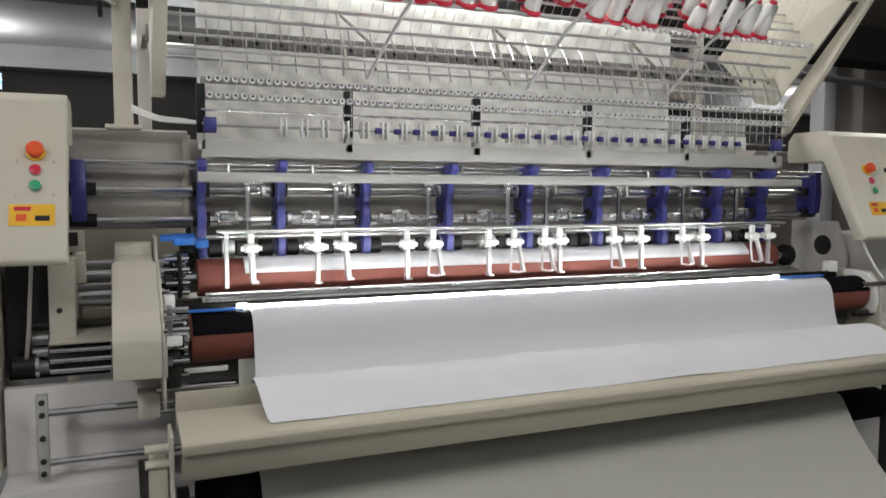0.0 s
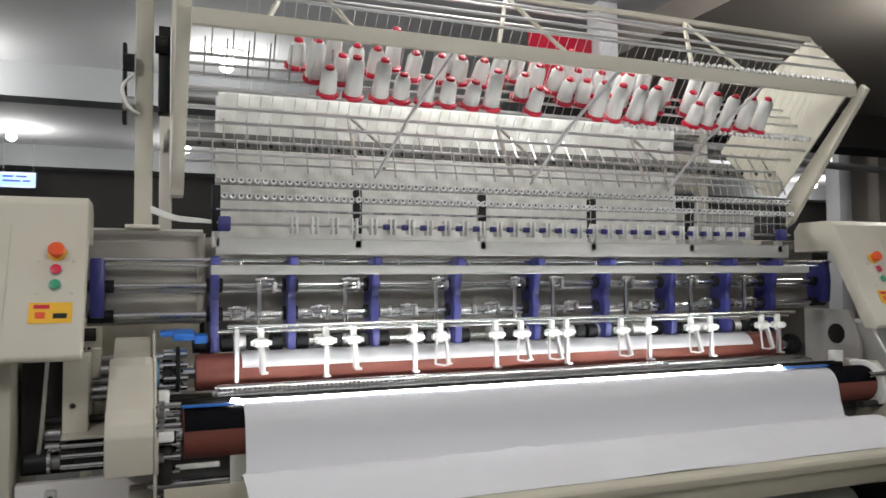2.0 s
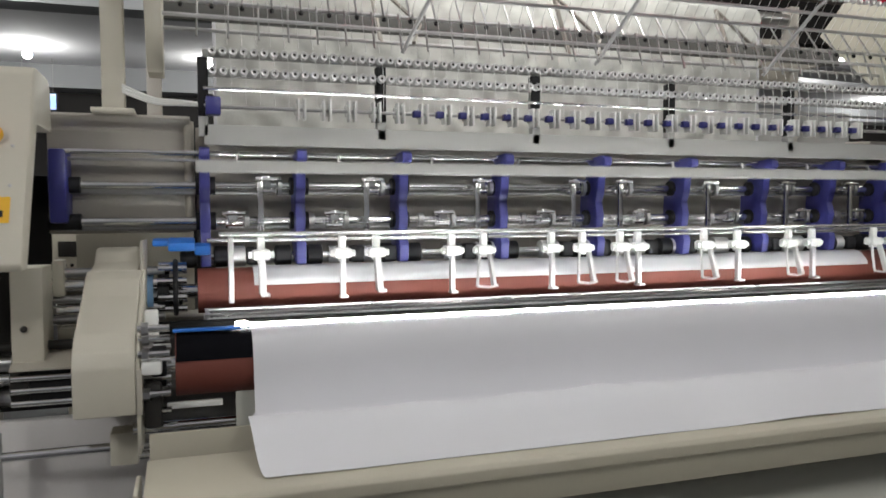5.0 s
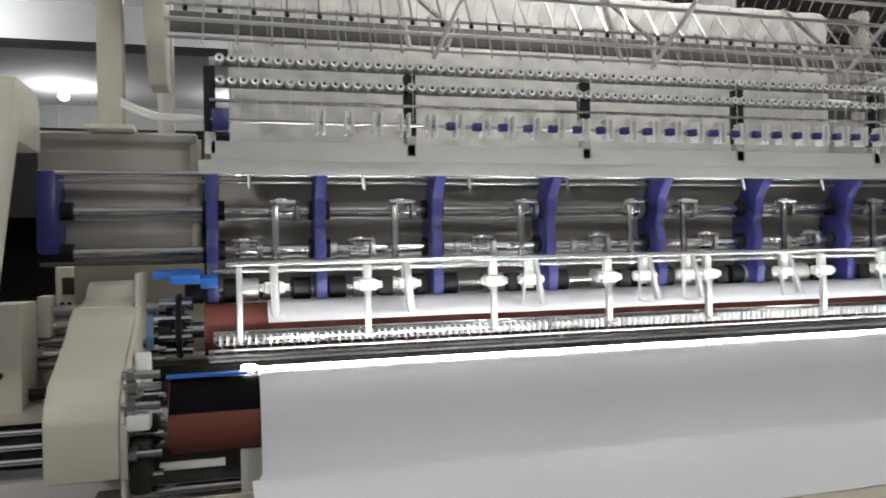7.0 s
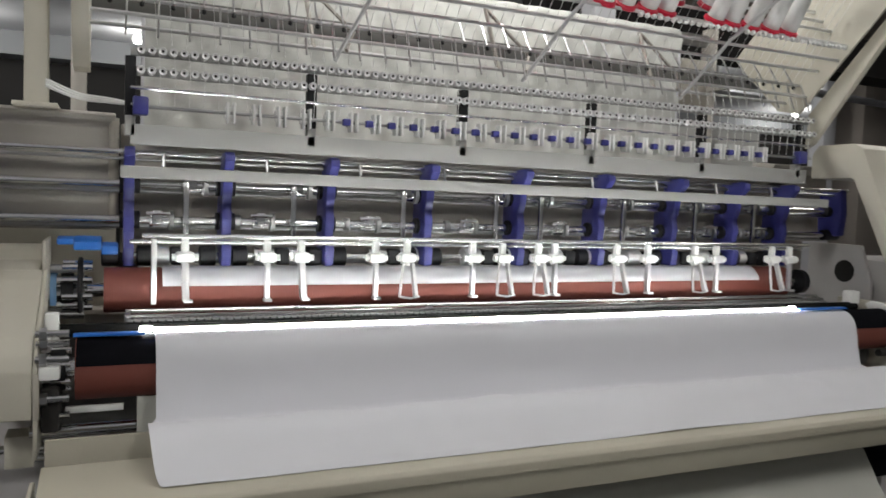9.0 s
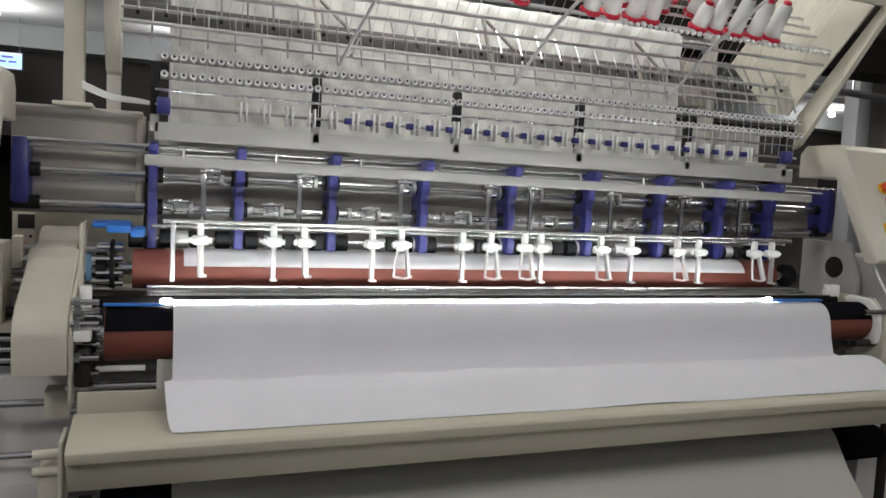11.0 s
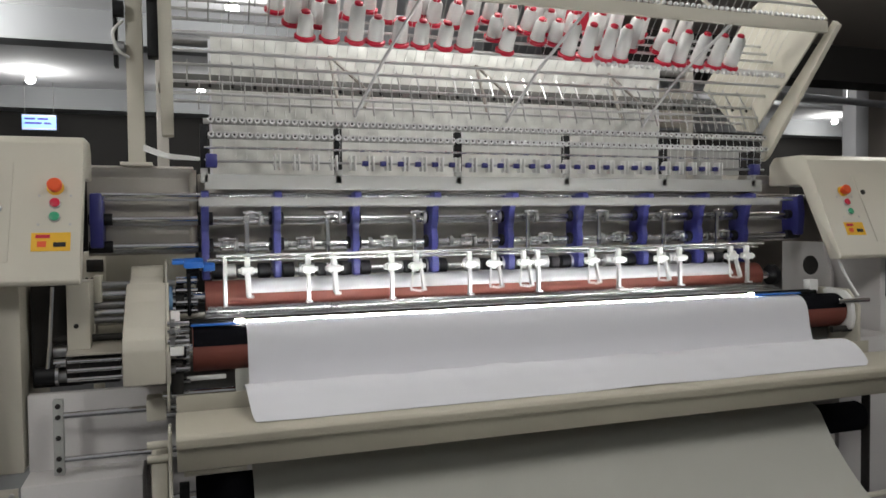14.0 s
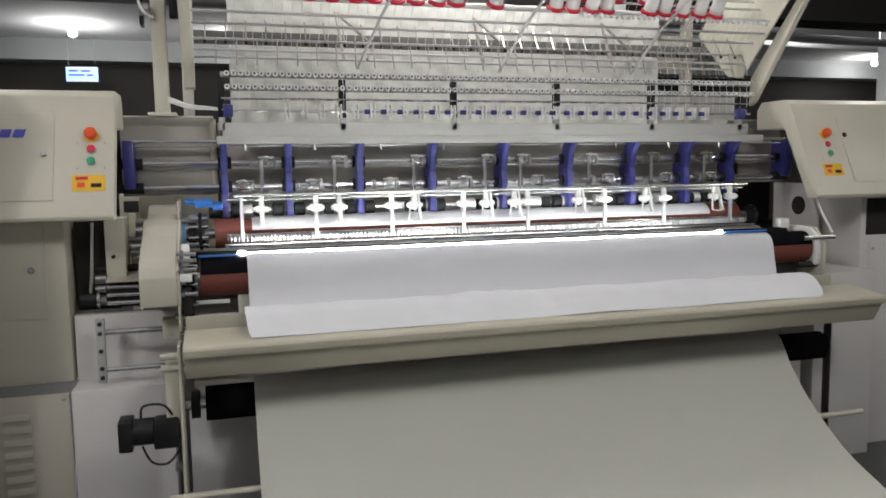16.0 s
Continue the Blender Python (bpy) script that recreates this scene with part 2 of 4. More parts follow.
for xx in (3.2, 5.2, 7.2, 9.2):
    part("hanger", cyl(B(), (xx, 4.4 + (xx - 2.4) / 10.6 * 1.2, 3.05), (xx, 4.4 + (xx - 2.4) / 10.6 * 1.2, 3.5), .012, 6), STEEL, pp)

# ---- control boxes ----


def face_y(z):
    return -0.165 - (1.755 - z) / 0.44 * 0.20


def button(e, name, x, z, r, depth, mat, label):
    n = Vector((0, -0.91, 0.41))
    p = Vector((x, face_y(z), z))
    b = part(name, lathe(B(), p, n, [(r * 0.8, -0.002), (r * 0.8, depth * .5), (r, depth * .55), (r, depth * .9), (r * .85, depth)], 20), mat, e, label)
    part("collar", lathe(B(), p, n, [(r * 1.15, -0.001), (r * 1.15, 0.004), (r, 0.006)], 20), YELLOW if r > .02 else ALU, b)


HOOD = [(0.07, 1.64), (0.07, 1.74), (0.04, 1.777), (-0.13, 1.777), (-0.165, 1.755), (-0.365, 1.315), (-0.355, 1.30), (-0.30, 1.30), (-0.135, 1.63), (-0.12, 1.64)]


def control_box(x0, x1, bx, side):
    e = thing("control_box", ((x0 + x1) / 2, -0.1, 1.30), "cream metal control box with sloping front, buttons and warning label", "control box", "control boxes")
    part("housing", prism(B(), side, x0, x1, 0.006), CREAM, e)
    button(e, "emergency_button", bx, 1.603, 0.022, 0.034, ORANGE, "orange-red emergency stop button")
    button(e, "stop_button", bx - .0, 1.553, 0.015, 0.012, RED, "red stop button")
    button(e, "start_button", bx + .0, 1.510, 0.015, 0.012, GREEN, "green start button")
    for sx, sz in ((-.045, 1.578), (.045, 1.578), (-.045, 1.487), (.045, 1.487)):
        part("screw", lathe(B(), (bx + sx, face_y(sz), sz), (0, -.91, .41), [(.004, -.001), (.004, .002), (.002, .003)], 8), STEEL, e)
    # warning label, flat on the sloping face
    z0, z1 = 1.405, 1.462
    lab = prism(B(), [(face_y(z0), z0), (face_y(z1), z1), (face_y(z1) - .002, z1), (face_y(z0) - .002, z0)], bx - .062, bx + .048)
    lo = part("warning_label", lab, YELLOW, e, "yellow and red warning sticker")
    for a, b_, c, d, m in ((-.05, -.01, 1.445, 1.456, RED), (-.045, -.02, 1.418, 1.436, ORANGE), (.0, .035, 1.418, 1.432, BLACK)):
        part("print", prism(B(), [(face_y(c) - .001, c), (face_y(d) - .001, d), (face_y(d) - .003, d), (face_y(c) - .003, c)], bx + a, bx + b_), m, lo)
    return e


left_box = control_box(-2.42, -1.635, -1.712, HOOD)
right_box = control_box(1.405, 2.32, 1.548, HOOD)


def on_face(e, name, x0, x1, z0, z1, t, mat, label=""):
    return part(name, prism(B(), [(face_y(z0) + .001, z0), (face_y(z1) + .001, z1), (face_y(z1) - t, z1), (face_y(z0) - t, z0)], x0, x1, 0.001), mat, e, label)


d = on_face(left_box, "door", -2.30, -1.835, 1.375, 1.69, 0.004, CREAM, "cream access door")
part("lock", lathe(B(), (-1.868, face_y(1.537) - .003, 1.537), (0, -.91, .41), [(.012, 0), (.012, .006), (.008, .009)], 16), CHROME, d, "round chrome lock")
d2 = on_face(right_box, "door", 1.645, 2.22, 1.375, 1.69, 0.004, CREAM, "cream access door")
part("lock", lathe(B(), (1.665, face_y(1.60) - .003, 1.60), (0, -.91, .41), [(.012, 0), (.012, .006), (.008, .009)], 16), DARK, d2, "round lock")
part("strap", tube(B(), [(1.455, -.30, 1.305), (1.468, -.315, 1.25), (1.475, -.35, 1.19), (1.465, -.40, 1.14)], .006, 8), WHITE, right_box, "white hanging strap")
# maker's name on the door, drawn as plain slanted bars
for i, (w, h) in enumerate(((.036, .03), (.036, .03), (.034, .03), (.036, .03))):
    x = -2.10 + i * .043
    z0, z1 = 1.598, 1.598 + h
    q = on_face(left_box, "name_bar", x, x + w, z0, z1, 0.0065, INK)
    for v in q.data.vertices:
        v.co.x += (v.co.z + left_box.location.z - z0) * .3

# cabinets under the boxes
lc = thing("left_cabinet", (-2.1, 0.1, 0), "cream steel cabinet with a locked door under the control box", "cabinet")
part("body", box(B(), -2.42, -1.828, -0.21, 0.35, 0.69, 1.296, 0.006), CREAM, lc)
ld = part("door", box(B(), -2.30, -1.897, -0.215, -0.2095, 0.935, 1.288, 0.002), CREAM, lc, "cream cabinet door")
part("lock", lathe(B(), (-1.945, -0.214, 1.118), (0, -1, 0), [(.012, 0), (.012, .006), (.008, .009)], 16), CHROME, ld, "round chrome lock")
part("louvre_panel", box(B(), -2.42, -1.822, -0.352, -0.34, 0.02, 0.685, 0.003), CREAM_D, lc, "cream panel with louvres")
for i in range(11):
    z = 0.60 - i * .045
    part("louvre", prism(B(), [(-.352, z), (-.352, z + .022), (-.362, z + .004), (-.362, z)], -2.04, -1.95), CREAM_D, lc)
for z in (.665, .04):
    part("bolt", lathe(B(), (-1.84, -.352, z), (0, -1, 0), [(.008, 0), (.008, .004), (.004, .006)], 8), STEEL, lc)

rc = thing("right_cabinet", (2.0, 0.1, 0), "pale grey steel pedestal under the control box", "cabinet")
part("body", box(B(), 1.83, 2.42, -0.20, 0.35, 0.0, 1.296, 0.006), BASE, rc)
# dark sheet on the body stands in for shade below the hood
part("underbox_shade", box(B(), 1.86, 2.36, -.204, -.19, 1.10, 1.285, .003), DARK, rc, "dark panel for the shade under the control box")
part("door_panel", box(B(), 1.88, 2.38, -.206, -.198, .14, 1.06, .003), BASE, rc, "pale grey access panel")
for z in (.17, 1.03):
    part("bolt", lathe(B(), (1.905, -.206, z), (0, -1, 0), [(.008, 0), (.008, .004), (.004, .006)], 8), STEEL, rc)

nb = thing("side_cabinet", (-2.4, -0.5, 0), "grey-green steel cabinet with a small handle", "cabinet")
part("body", box(B(), -2.75, -2.075, -0.62, -0.36, 0.0, 1.86, 0.008), BASE, nb)
part("handle", box(B(), -2.10, -2.09, -0.64, -0.62, 1.50, 1.56, 0.002), STEEL, nb)

# ---- machine base ----
mb = thing("machine_base", (0, 0, 0), "pale grey painted steel base of a quilting machine", "machine base")
part("left_plinth", box(B(), -1.818, -1.47, -0.34, 0.35, 0, 0.685, 0.005), BASE, mb)
part("left_ledge_panel", box(B(), -1.818, -1.30, -0.19, -0.15, 0.685, 0.935, 0.004), BASE, mb)
part("right_plinth", box(B(), 1.47, 1.828, -0.30, 0.35, 0, 0.935, 0.005), BASE, mb)
part("rear_frame", box(B(), -1.47, 1.47, 0.18, 0.35, 0.02, 1.12, 0.004), TAUPE, mb)
part("lower_panel", box(B(), -1.47, 1.47, -0.08, -0.05, 0.02, 0.80, 0.004), BASE, mb)
pl = part("rail_bracket", box(B(), -1.728, -1.698, -0.315, -0.29, 0.70, 0.94, 0.004), GREY, mb, "grey steel bracket with bolts")
for z in (.92, .885, .82, .755, .72):
    part("bolt", lathe(B(), (-1.713, -.315, z), (0, -1, 0), [(.008, 0), (.008, .005), (.005, .007)], 10), DARK, pl)
for z in (.885, .745):
    part("guide_rail", cyl(B(), (-1.70, -.30, z), (-1.30, -.30, z), 0.011), CHROME, mb, "chromed guide rod")
# solid dark block in place of the shade inside the drive opening
part("left_opening_shade", box(B(), -1.815, -1.66, -0.10, 0.05, 0.94, 1.285, 0.004), DARK, mb, "dark block for the shaded drive opening")
part("crank_rod", tube(B(), [(-1.745, -.12, 1.28), (-1.755, -.13, 1.1), (-1.765, -.14, .99)], 0.008), CHROME, mb)
part("crank_disc", cyl(B(), (-1.80, -.13, .985), (-1.74, -.13, .985), 0.030, 20), BLACK, mb)
part("crank_ring", lathe(B(), (-1.742, -.13, .985), (1, 0, 0), [(.022, 0), (.034, .002), (.034, .012), (.022, .014)], 20), CHROME, mb)
part("gear_box", box(B(), -1.665, -1.54, -.17, -.115, .955, 1.055, .006), BLACK, mb, "black gear box")
for z in (.975, 1.005, 1.035):
    part("gear_rod", cyl(B(), (-1.70, -.178, z), (-1.42, -.178, z), .008, 12), CHROME, mb)
part("skirt_plate", prism(B(), [(-.20, 1.055), (-.20, 1.062), (-.05, 1.095), (-.05, 1.085)], -1.70, -1.53, .001), CREAM_D, mb)
for z, r, m in ((1.06, .02, STEEL), (1.02, .016, CHROME), (.975, .022, STEEL), (1.10, .012, DARK)):
    part("drive_shaft", cyl(B(), (-1.75, -.10, z), (-1.38, -.10, z), r), m, mb)
part("bearing_block", cyl(B(), (-1.705, -.11, 1.02), (-1.665, -.11, 1.02), .06, 24), DARK, mb)
part("hanging_plate", prism(B(), [(-.16, 1.296), (-.02, 1.296), (-.02, 1.10), (-.16, 1.06)], -1.70, -1.63, .003), CREAM, mb)
part("plate_lock", lathe(B(), (-1.672, -.161, 1.15), (0, -1, 0), [(.008, 0), (.008, .005), (.004, .007)], 10), DARK, mb)
part("rear_panel", box(B(), -1.62, -1.28, .36, .37, 1.06, 1.37, .002), CREAM, mb)
for i, z in enumerate((1.27, 1.235, 1.20, 1.17, 1.145)):
    part("cross_shaft", cyl(B(), (-1.64, .02, z), (-1.36, .02, z), .012 + .004 * (i % 2)), CHROME if i % 2 else STEEL, mb)
part("valve_block", box(B(), -1.62, -1.53, -.02, .06, 1.09, 1.13, .004), CREAM, mb)
part("drive_backplate", box(B(), -1.635, -1.53, .065, .075, 1.05, 1.27, .003), CREAM_D, mb)
part("tie_block", box(B(), -1.632, -1.605, -.01, .05, 1.21, 1.305, .004), CREAM, mb)
# right side plate with its oval hole
rp = part("right_side_plate", prism(B(), [(.02, .93), (.02, 1.20), (.08, 1.36), (.35, 1.36), (.35, .93)], 1.755, 1.775, .003), BASE, mb)
# no hole is cut: a dark disc carries the shade inside it
part("oval_hole", lathe(B(), (1.756, .153, 1.239), (-1, 0, 0), [(.05, 0), (.05, .003), (.045, .004)], 24), DARK, rp, "dark disc for the shaded oval hole")

# ---- sewing head: back panel, shafts, brackets ----
hd = thing("sewing_head", (0, .2, 1.2), "multi-needle sewing head with chrome shafts and blue brackets", "sewing head")
part("back_panel", box(B(), -1.27, 1.40, .20, .24, 1.30, 1.68, .003), TAUPE, hd)
part("top_plate", box(B(), -1.25, 1.30, .02, .20, 1.655, 1.665, .002), GREY, hd)
part("front_lip", box(B(), -1.25, 1.30, .0, .012, 1.612, 1.668, .002), GREY, hd)
part("left_shroud", prism(B(), [(.15, 1.37), (.15, 1.66), (.11, 1.695), (.12, 1.703), (.30, 1.71), (.30, 1.37)], -1.66, -1.285, .004), TAUPE, hd, "brushed taupe sheet metal shroud")
part("shroud_roll", cyl(B(), (-1.289, .150, 1.38), (-1.289, .140, 1.69), .014, 12), CREAM_D, hd)
part("right_shroud", prism(B(), [(.20, 1.37), (.20, 1.66), (.17, 1.70), (.30, 1.71), (.30, 1.37)], 1.31, 1.66, .004), TAUPE, hd)
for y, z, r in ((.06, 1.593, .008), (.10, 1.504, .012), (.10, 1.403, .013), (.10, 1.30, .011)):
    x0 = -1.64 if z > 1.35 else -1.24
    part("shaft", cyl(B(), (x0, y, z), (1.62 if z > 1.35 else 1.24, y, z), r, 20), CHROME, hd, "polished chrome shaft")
    # thin duller rod below each shaft, added as its shadow line
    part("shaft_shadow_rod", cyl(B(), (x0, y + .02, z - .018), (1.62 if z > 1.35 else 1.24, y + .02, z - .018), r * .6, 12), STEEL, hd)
BRX = (-1.25, -.985, -.676, -.345, .0, .335, .67, .975, 1.24)
BR = [(.05, 1.604), (.004, 1.607), (-.014, 1.600), (-.016, 1.580), (.004, 1.560), (.026, 1.530), (.030, 1.492), (.044, 1.455), (.034, 1.412), (.042, 1.37), (.026, 1.325), (.034, 1.275), (.09, 1.275), (.14, 1.33), (.15, 1.40), (.145, 1.50), (.10, 1.55), (.09, 1.604)]
for i, x in enumerate(BRX):
    b = part("blue_bracket", prism(B(), BR, x - .014, x + .014, .003), BLUE, hd, "blue enamelled bracket")
    for a_, b_ in ((-.070, -.022), (.022, .070)):
        part("coupling", lathe(B(), (x + a_, .10, 1.30), (1, 0, 0), [(.024, 0), (.031, .003), (.031, b_ - a_ - .003), (.024, b_ - a_)], 18), BLACK, b, "black coupling")
    for z in (1.504, 1.403):
        part("bearing", cyl(B(), (x - .024, .10, z), (x + .03, .10, z), .026, 20), BLACK, b)
for x, s in ((-1.622, 1), (1.585, -1)):
    b = part("end_bearing", prism(B(), [(.05, 1.40), (.04, 1.50), (.05, 1.60), (.15, 1.60), (.16, 1.50), (.15, 1.40)], x - .022, x + .022, .008), BLUE, hd, "blue flanged end bearing")
    for z in (1.504, 1.403):
        part("bush", cyl(B(), (x - .03 * s, .10, z), (x + .05 * s, .10, z), .022, 20), BLACK, b)

# clamps on the shafts
def clamp(x, z, n):
    b = part("shaft_clamp", cyl(B(), (x - .024, .10, z), (x + .024, .10, z), .024, 16), CHROME, hd, "bright shaft clamp")
    part("clamp_lug", box(B(), x - .018, x + .010, .058, .09, z - .012, z + .030, .005), CHROME, b)
    part("clamp_ring", cyl(B(), (x + .030, .10, z), (x + .042, .10, z), .028, 16), STEEL, b)
    part("clamp_screw", cyl(B(), (x - .034, .062, z + .020), (x + .030, .062, z + .020), .006, 8), CHROME, b)


UPX = (-1.075, -.765, -.408, -.07, .107, .46, .80, 1.10)
LOX = (-1.17, -.878, -.537, -.186, .177, .55, .87, 1.13)
for x in UPX:
    clamp(x, 1.504, 0)
    part("link_arm", box(B(), x - .031, x - .014, .044, .062, 1.34, 1.515, .003), CHROME, hd)
for x in LOX:
    clamp(x, 1.403, 1)
    part("collar", cyl(B(), (x - .075, .10, 1.403), (x - .06, .10, 1.403), .020, 14), STEEL, hd)
for x in (-1.17, -.867, -.765, -.503, -.392, -.16, -.03, .17, .33, .52, .70, .86, 1.05):
    part("eccentric", cyl(B(), (x - .03, .10, 1.30), (x + .03, .10, 1.30), .030, 18), CHROME if x * 100 % 2 > 1 else ALU, hd)
    part("eccentric_yoke", box(B(), x + .034, x + .075, .06, .13, 1.275, 1.325, .006), BLACK, hd)
for k in range(9):
    x = -1.16 + k * .29
    part("oil_nipple", cyl(B(), (x, .05, 1.593), (x, .04, 1.555), .005, 8), STEEL, hd)

# ---- thread guides ----
tg = thing("thread_guide_rail", (0, 0, 1.65), "rows of steel thread tension discs on black brackets", "thread guide")
for i in range(6):
    x = -1.25 + .5 * i
    part("bracket", box(B(), x - .014, x + .014, .0, .03, 1.690, 1.850, .002), BLACK, tg, "black steel bracket")
    part("bracket_foot", box(B(), x - .013, x + .013, .0, .03, 1.636, 1.690, .002), GREY, tg)
for z, y in ((1.868, .01), (1.813, .0)):
    part("guide_bar", box(B(), -1.25, 1.32, y + .005, y + .014, z - .014, z + .008, .001), GREY, tg)
    ring = lathe(B(), tg.location, (0, -1, 0), [(.0098, 0), (.0112, .002), (.0112, .005), (.0085, .008), (.005, .012), (.005, .018), (.0104, .020), (.0112, .023), (.010, .026), (.0044, .025), (.0044, .021)], 14)
    first = part("tension_disc", ring, ALU, tg)
    hub = part("disc_hub", lathe(B(), tg.location, (0, -1, 0), [(.0042, .020), (.0042, .0245), (.002, .025)], 10), DARK, tg)
    n = 92
    for k in range(n):
        at = Vector((-1.225 + k * 2.53 / (n - 1), y + .004, z)) - Vector(tg.location)
        for src in (first, hub):
            o = src
            if k:
                o = src.copy()
                scene.collection.objects.link(o)
                o.parent = tg
            o.location = at
part("guide_rod", cyl(B(), (-1.25, -.005, 1.765), (1.30, -.005, 1.765), .005, 10), CHROME, tg)
part("clip_rod", cyl(B(), (-1.24, -.01, 1.715), (1.30, -.01, 1.715), .005, 10), STEEL, tg)
part("end_block", box(B(), -1.245, -1.205, -.04, .0, 1.69, 1.74, .005), BLUE, tg, "blue end block")
part("end_block", box(B(), 1.215, 1.255, -.04, .0, 1.69, 1.74, .005), BLUE, tg, "blue end block")
for k in range(29):
    x = -.985 + k * 2.02 / 28
    c = part("thread_clip", box(B(), x - .020, x + .004, -.012, .0, 1.700, 1.732, .002), WHITE, tg, "white plastic thread clip")
    for f in (-.014, .004):
        part("clip_fin", box(B(), x + f, x + f + .006, -.034, .0, 1.686, 1.744, .001), WHITE, c)
    if k > 4:
        part("clip_core", box(B(), x - .036, x - .012, -.030, -.008, 1.704, 1.724, .003), BLUE, c, "blue clip insert")

# ---- quilt behind ----
qs = thing("quilt_stand", (0, .75, 0), "grey steel stand with a roller behind the machine", "stand")
for x in (-1.40, 1.42):
    part("post", box(B(), x - .025, x + .025, .70, .76, 0, 2.38, .003), TAUPE, qs)
part("roller", cyl(B(), (-1.40, .73, 2.32), (1.42, .73, 2.32), .03, 20), STEEL, qs)
part("flat_bar", box(B(), -1.40, 1.42, .44, .455, 2.055, 2.115, .002), BARD, qs, "long flat grey bar")
part("side_panel", box(B(), 1.203, 1.395, .70, .71, 1.15, 1.90, .002), GREY, qs, "pale grey side panel")
part("upper_panel", box(B(), 1.203, 1.395, .70, .71, 2.00, 2.22, .002), CREAM_D, qs, "cream upper panel")
part("outer_panel", box(B(), 1.448, 1.80, .74, .75, 1.15, 1.90, .002), GREY, qs, "pale grey side panel")
for x in (-1.40, 1.40):
    part("bar_arm", box(B(), x - .012, x + .012, .45, .72, 2.07, 2.10, .002), TAUPE, qs)
qt = B()
nx, nz = 150, 50
vs = []
for i in range(nx + 1):
    for j in range(nz + 1):
        u, w = i / nx, j / nz
        x = -1.19 + 2.39 * u
        if w < .85:
            z, y = 1.20 + (2.32 - 1.20) * w / .85, .69
        else:
            a_ = (w - .85) / .15 * math.pi
            z, y = 2.32 + .036 * math.sin(a_), .73 - .036 * math.cos(a_) - .004
        puff = .016 * math.sqrt(abs(math.sin((x + z) * 22)) * abs(math.sin((x - z) * 22))) + .004 * noise.noise(Vector((x * 6, z * 6, 2)))
        vs.append(qt.verts.new((x, y - puff, z)))
for i in range(nx):
    for j in range(nz):
        a_ = i * (nz + 1) + j
        qt.faces.new((vs[a_], vs[a_ + nz + 1], vs[a_ + nz + 2], vs[a_ + 1]))
qo = thing("quilt", (0, .7, 1.2), "finished white quilted cloth hanging over a roller behind the machine", "cloth")
part("quilted_panel", qt, QUILT, qo)
for x in (-1.195, 1.195):
    part("hem", box(B(), x - .006, x + .006, .680, .688, 1.20, 2.32, .002), CLOTH, qo, "plain hemmed edge")

cu = thing("control_unit", (-1.69, .85, 0), "small cream control unit with a dark display on a post", "control unit")
part("case", box(B(), -1.755, -1.64, .80, .90, 1.13, 1.365, .006), CREAM, cu)
part("display", box(B(), -1.735, -1.665, .795, .80, 1.275, 1.33, .002), DARK, cu)
part("knob", cyl(B(), (-1.715, .80, 1.21), (-1.715, .782, 1.21), .015, 14), RED, cu)
for k in range(3):
    part("key", cyl(B(), (-1.735 + .022 * k, .80, 1.245), (-1.735 + .022 * k, .793, 1.245), .006, 10), DARK, cu)
part("post", cyl(B(), (-1.70, .86, 0), (-1.70, .86, 1.13), .025, 14), CREAM, cu)

# ---- thread rack ----
rk = thing("thread_rack", (0, 0, 1.85), "cream steel thread stand with rods and end plates", "thread rack")
PLATE = [(-.385, 2.335), (-.16, 2.59), (.05, 2.50), (.42, 2.17), (.16, 1.92), (.05, 1.90)]
part("right_plate", prism(B(), PLATE, 1.288, 1.300, .002), CREAM, rk, "cream end plate")
part("left_plate", prism(B(), [(.10, 1.82), (.20, 1.82), (.26, 2.2), (.05, 2.62), (-.25, 2.66), (-.38, 2.40), (-.37, 2.33)], -1.395, -1.352, .003), CREAM, rk, "cream end plate")
part("left_post", box(B(), -1.512, -1.454, .08, .14, 1.712, 2.75, .005), CREAM, rk, "cream square post")
part("post_foot", box(B(), -1.54, -1.43, .07, .28, 1.702, 1.714, .002), CREAM, rk)
part("right_strut", prism(B(), [(-.395, 2.31), (-.37, 2.335), (.045, 1.90), (.055, 1.76), (.02, 1.78)], 1.340, 1.368, .003), CREAM, rk)
part("front_beam", box(B(), -1.352, 1.29, -.395, -.372, 2.272, 2.322, .003), CREAM, rk, "long cream front beam")
part("top_bar", box(B(), -1.352, 1.29, -.17, -.150, 2.575, 2.595, .003), CREAM, rk)
for y, z in ((-.10, 2.565), (-.22, 2.53), (-.28, 2.46), (-.33, 2.40), (.0, 2.54)):
    part("top_rod", cyl(B(), (-1.36, y, z), (1.29, y, z), .006, 8), ALU, rk)
for y, z in ((-.15, 2.142), (-.115, 2.155), (-.075, 2.21), (-.035, 2.255), (.005, 2.30), (-.12, 2.09), (-.03, 2.06), (.06, 2.015), (.02, 1.965), (.12, 1.95)):
    part("peg_rod", cyl(B(), (-1.36, y, z), (1.29, y, z), .006, 8), ALU, rk)
for y, z in ((-.385, 2.330), (-.16, 2.128)):
    ring = lathe(B(), rk.location, (0, -1, 0), [(.007, 0), (.009, .004), (.009, .012), (.005, .016)], 8)
    first = part("eyelet", ring, ALU, rk)
    first.location = Vector((.30, y, z)) - Vector(rk.location)
    for k in range(1, 36):
        o = first.copy()
        scene.collection.objects.link(o)
        o.parent = rk
        o.location = first.location + Vector((k * .96 / 35, 0, 0))
for x in (-1.0, -.22, .60):
    part("brace", tube(B(), [(x, -.16, 2.58), (x + .14, -.38, 2.31)], .008, 6), CREAM, rk)
    part("brace", tube(B(), [(x, -.16, 2.58), (x - .14, -.38, 2.30)], .009, 6), CREAM, rk)
